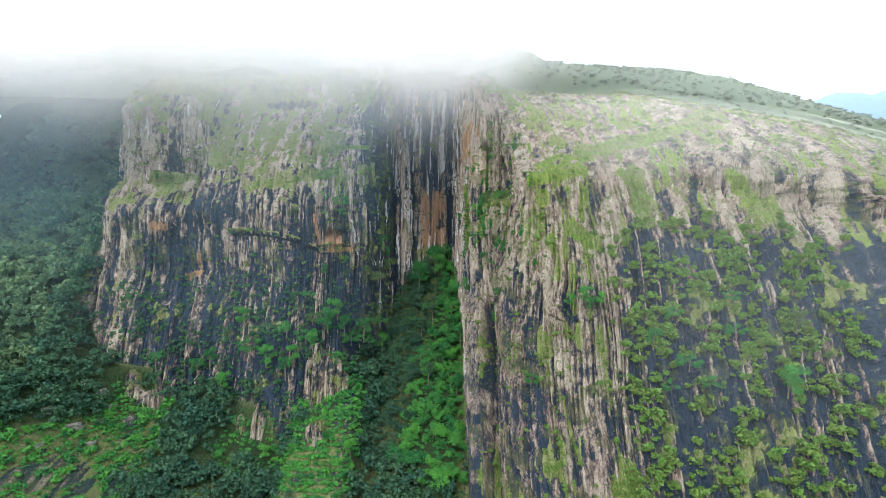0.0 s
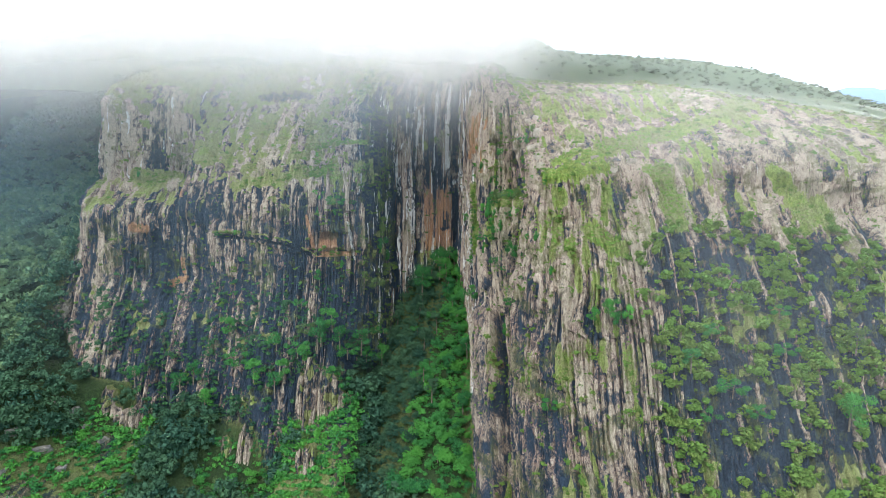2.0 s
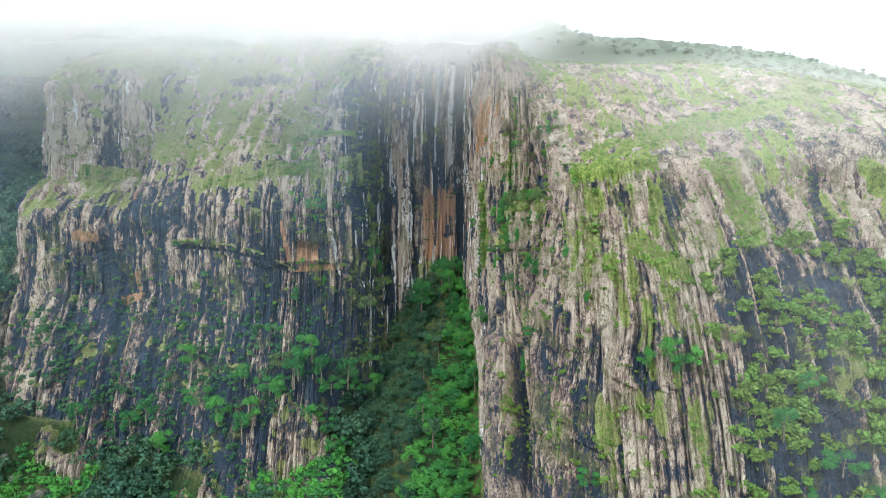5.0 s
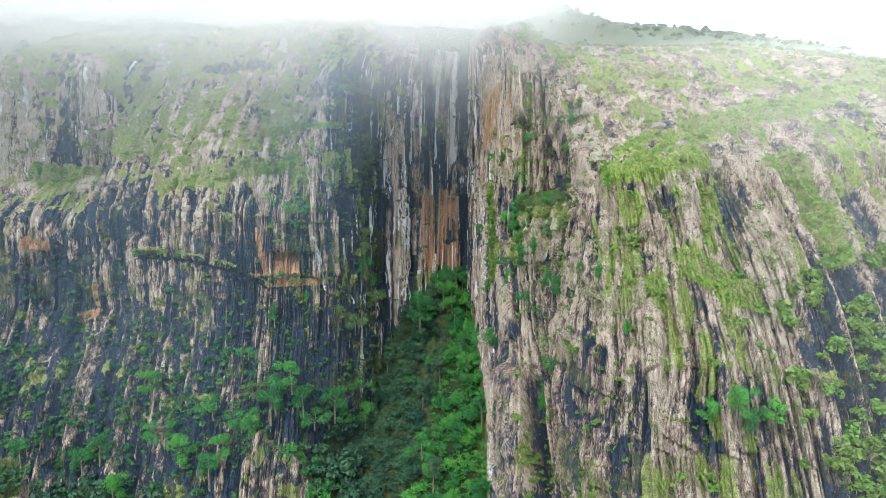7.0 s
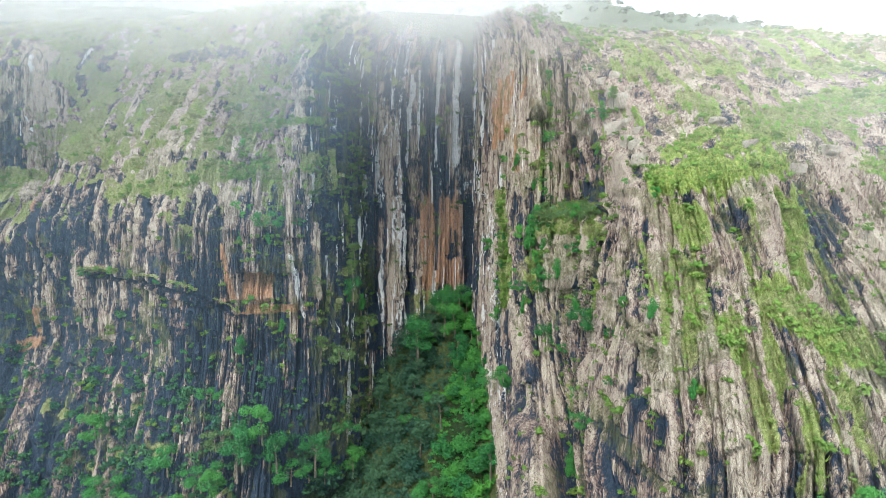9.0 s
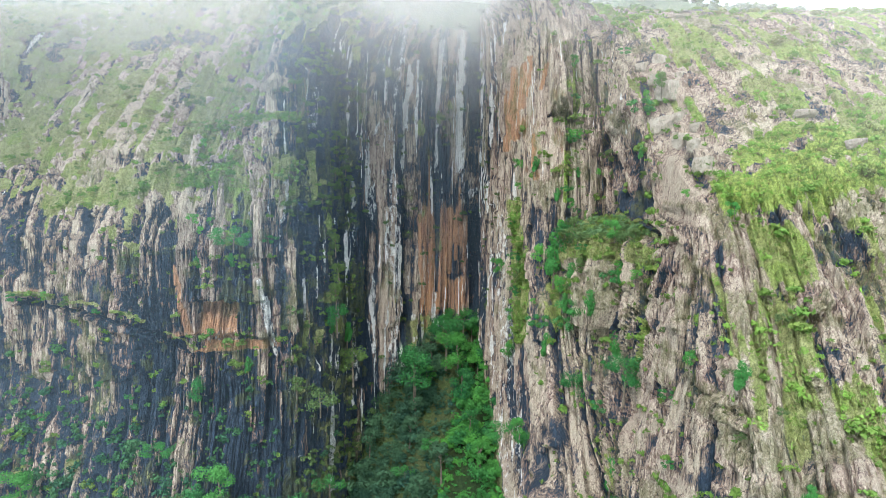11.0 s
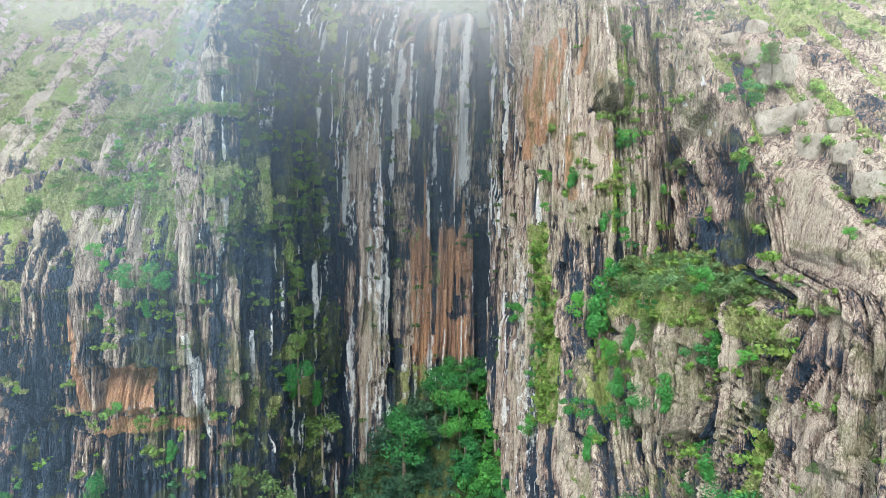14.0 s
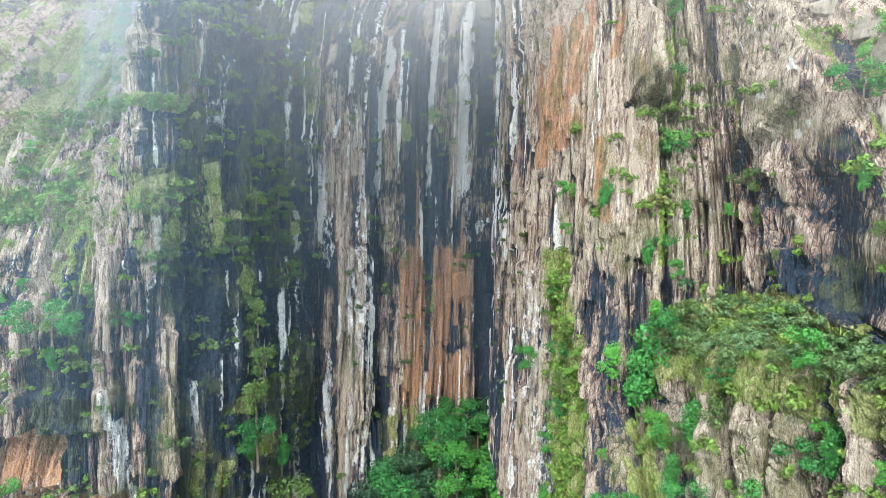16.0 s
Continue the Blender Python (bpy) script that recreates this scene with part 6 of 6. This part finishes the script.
def veil_material(name, most, tone, x0, x1, z0, z1, z2=400.0, z3=401.0):
    """Tint of a sheet that imitates even thin haze, fading out towards one side and downwards."""
    w = Net(name)
    n = w.noise(0.02, (1, 1, 1), 4, 0.5)
    c = w.n.new("ShaderNodeTexCoord")
    s = w.n.new("ShaderNodeSeparateXYZ")
    w.l.new(c.outputs["Object"], s.inputs[0])
    side = w.span(s.outputs[0], x0, x1, 0.0, 1.0)
    low = w.maths("MULTIPLY", w.span(s.outputs[2], z0, z1, 0.0, 1.0), w.span(s.outputs[2], z2, z3, 1.0, 0.0))
    alpha = w.maths("MULTIPLY", w.maths("MULTIPLY", side, low), w.span(n, 0.3, 0.7, most * 0.6, most * 1.3))
    d = w.n.new("ShaderNodeBsdfDiffuse")
    d.inputs["Color"].default_value = tone
    t = w.n.new("ShaderNodeBsdfTranslucent")
    t.inputs["Color"].default_value = tone
    a = w.n.new("ShaderNodeAddShader")
    w.l.new(d.outputs[0], a.inputs[0])
    w.l.new(t.outputs[0], a.inputs[1])
    clear = w.n.new("ShaderNodeBsdfTransparent")
    mixed = w.n.new("ShaderNodeMixShader")
    w.l.new(alpha, mixed.inputs[0])
    w.l.new(clear.outputs[0], mixed.inputs[1])
    w.l.new(a.outputs[0], mixed.inputs[2])
    o = w.n.new("ShaderNodeOutputMaterial")
    w.l.new(mixed.outputs[0], o.inputs["Surface"])
    return w.m


# pale tinted sheets, added to lighten slope, slabs and hill like haze
RIM_HAZE = veil_material("rim_haze", 0.12, (0.55, 0.53, 0.49, 1), 12.0, 60.0, 128.0, 158.0, 160.0, 172.0)
for ahead in (9.0, 20.0):
    vx, vz = np.meshgrid(np.arange(6, 420, 4.0), np.linspace(0, 1, 30))
    vz = 100 + (70 - curve(vx, (85, 0), (126, 6), (193, 19), (300, 38), (520, 70))) * vz
    veil_ob = tagged(new("haze", grid_mesh("haze", vx, right_rock(vx, vz) - ahead, vz)), "faint pale haze over the upper slope", "haze", kind="stuff")
    veil_ob.data.materials.append(RIM_HAZE)
SLOPE_HAZE = veil_material("slope_haze", 0.045, (0.44, 0.45, 0.44, 1), 36.0, 66.0, 50.0, 95.0, 140.0, 150.0)
vx, vz = np.meshgrid(np.arange(36, 420, 4.0), np.arange(46, 152, 3.0))
veil_ob = tagged(new("haze", grid_mesh("haze", vx, right_rock(vx, vz) - 14, vz)), "faint haze before the slabs", "haze", kind="stuff")
veil_ob.data.materials.append(SLOPE_HAZE)
HILL_HAZE = veil_material("hill_haze", 0.115, (0.51, 0.51, 0.46, 1), -60.0, 10.0, 130.0, 190.0)
for y in (288.0, 318.0, 356.0):
    vx, vz = np.meshgrid(np.arange(20, 700, 12.0), np.arange(116, 300, 8.0))
    veil_ob = tagged(new("haze", grid_mesh("haze", vx, y + 0.12 * np.clip(vx - 40, 0, 900), vz)), "faint pale haze before the hill", "haze", kind="stuff")
    veil_ob.data.materials.append(HILL_HAZE)
# sheets tinted blue-grey imitate haze over the wooded slope
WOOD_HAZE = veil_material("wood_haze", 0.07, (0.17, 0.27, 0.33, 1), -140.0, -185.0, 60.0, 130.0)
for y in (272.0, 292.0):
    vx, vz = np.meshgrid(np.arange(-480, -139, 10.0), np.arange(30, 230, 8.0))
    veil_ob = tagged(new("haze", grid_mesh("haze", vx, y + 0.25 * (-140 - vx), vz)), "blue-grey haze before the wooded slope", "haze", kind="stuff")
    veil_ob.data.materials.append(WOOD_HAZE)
# one blue-tinted sheet puts a haze colour over the wall behind it
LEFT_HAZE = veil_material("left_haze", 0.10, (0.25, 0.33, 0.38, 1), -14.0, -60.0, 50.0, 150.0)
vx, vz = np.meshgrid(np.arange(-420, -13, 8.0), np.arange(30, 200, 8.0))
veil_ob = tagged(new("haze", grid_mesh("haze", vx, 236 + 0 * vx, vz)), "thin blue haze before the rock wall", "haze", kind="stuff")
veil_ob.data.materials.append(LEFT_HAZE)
# blue-tinted sheets along flank and rear wall imitate mist and lift the darks
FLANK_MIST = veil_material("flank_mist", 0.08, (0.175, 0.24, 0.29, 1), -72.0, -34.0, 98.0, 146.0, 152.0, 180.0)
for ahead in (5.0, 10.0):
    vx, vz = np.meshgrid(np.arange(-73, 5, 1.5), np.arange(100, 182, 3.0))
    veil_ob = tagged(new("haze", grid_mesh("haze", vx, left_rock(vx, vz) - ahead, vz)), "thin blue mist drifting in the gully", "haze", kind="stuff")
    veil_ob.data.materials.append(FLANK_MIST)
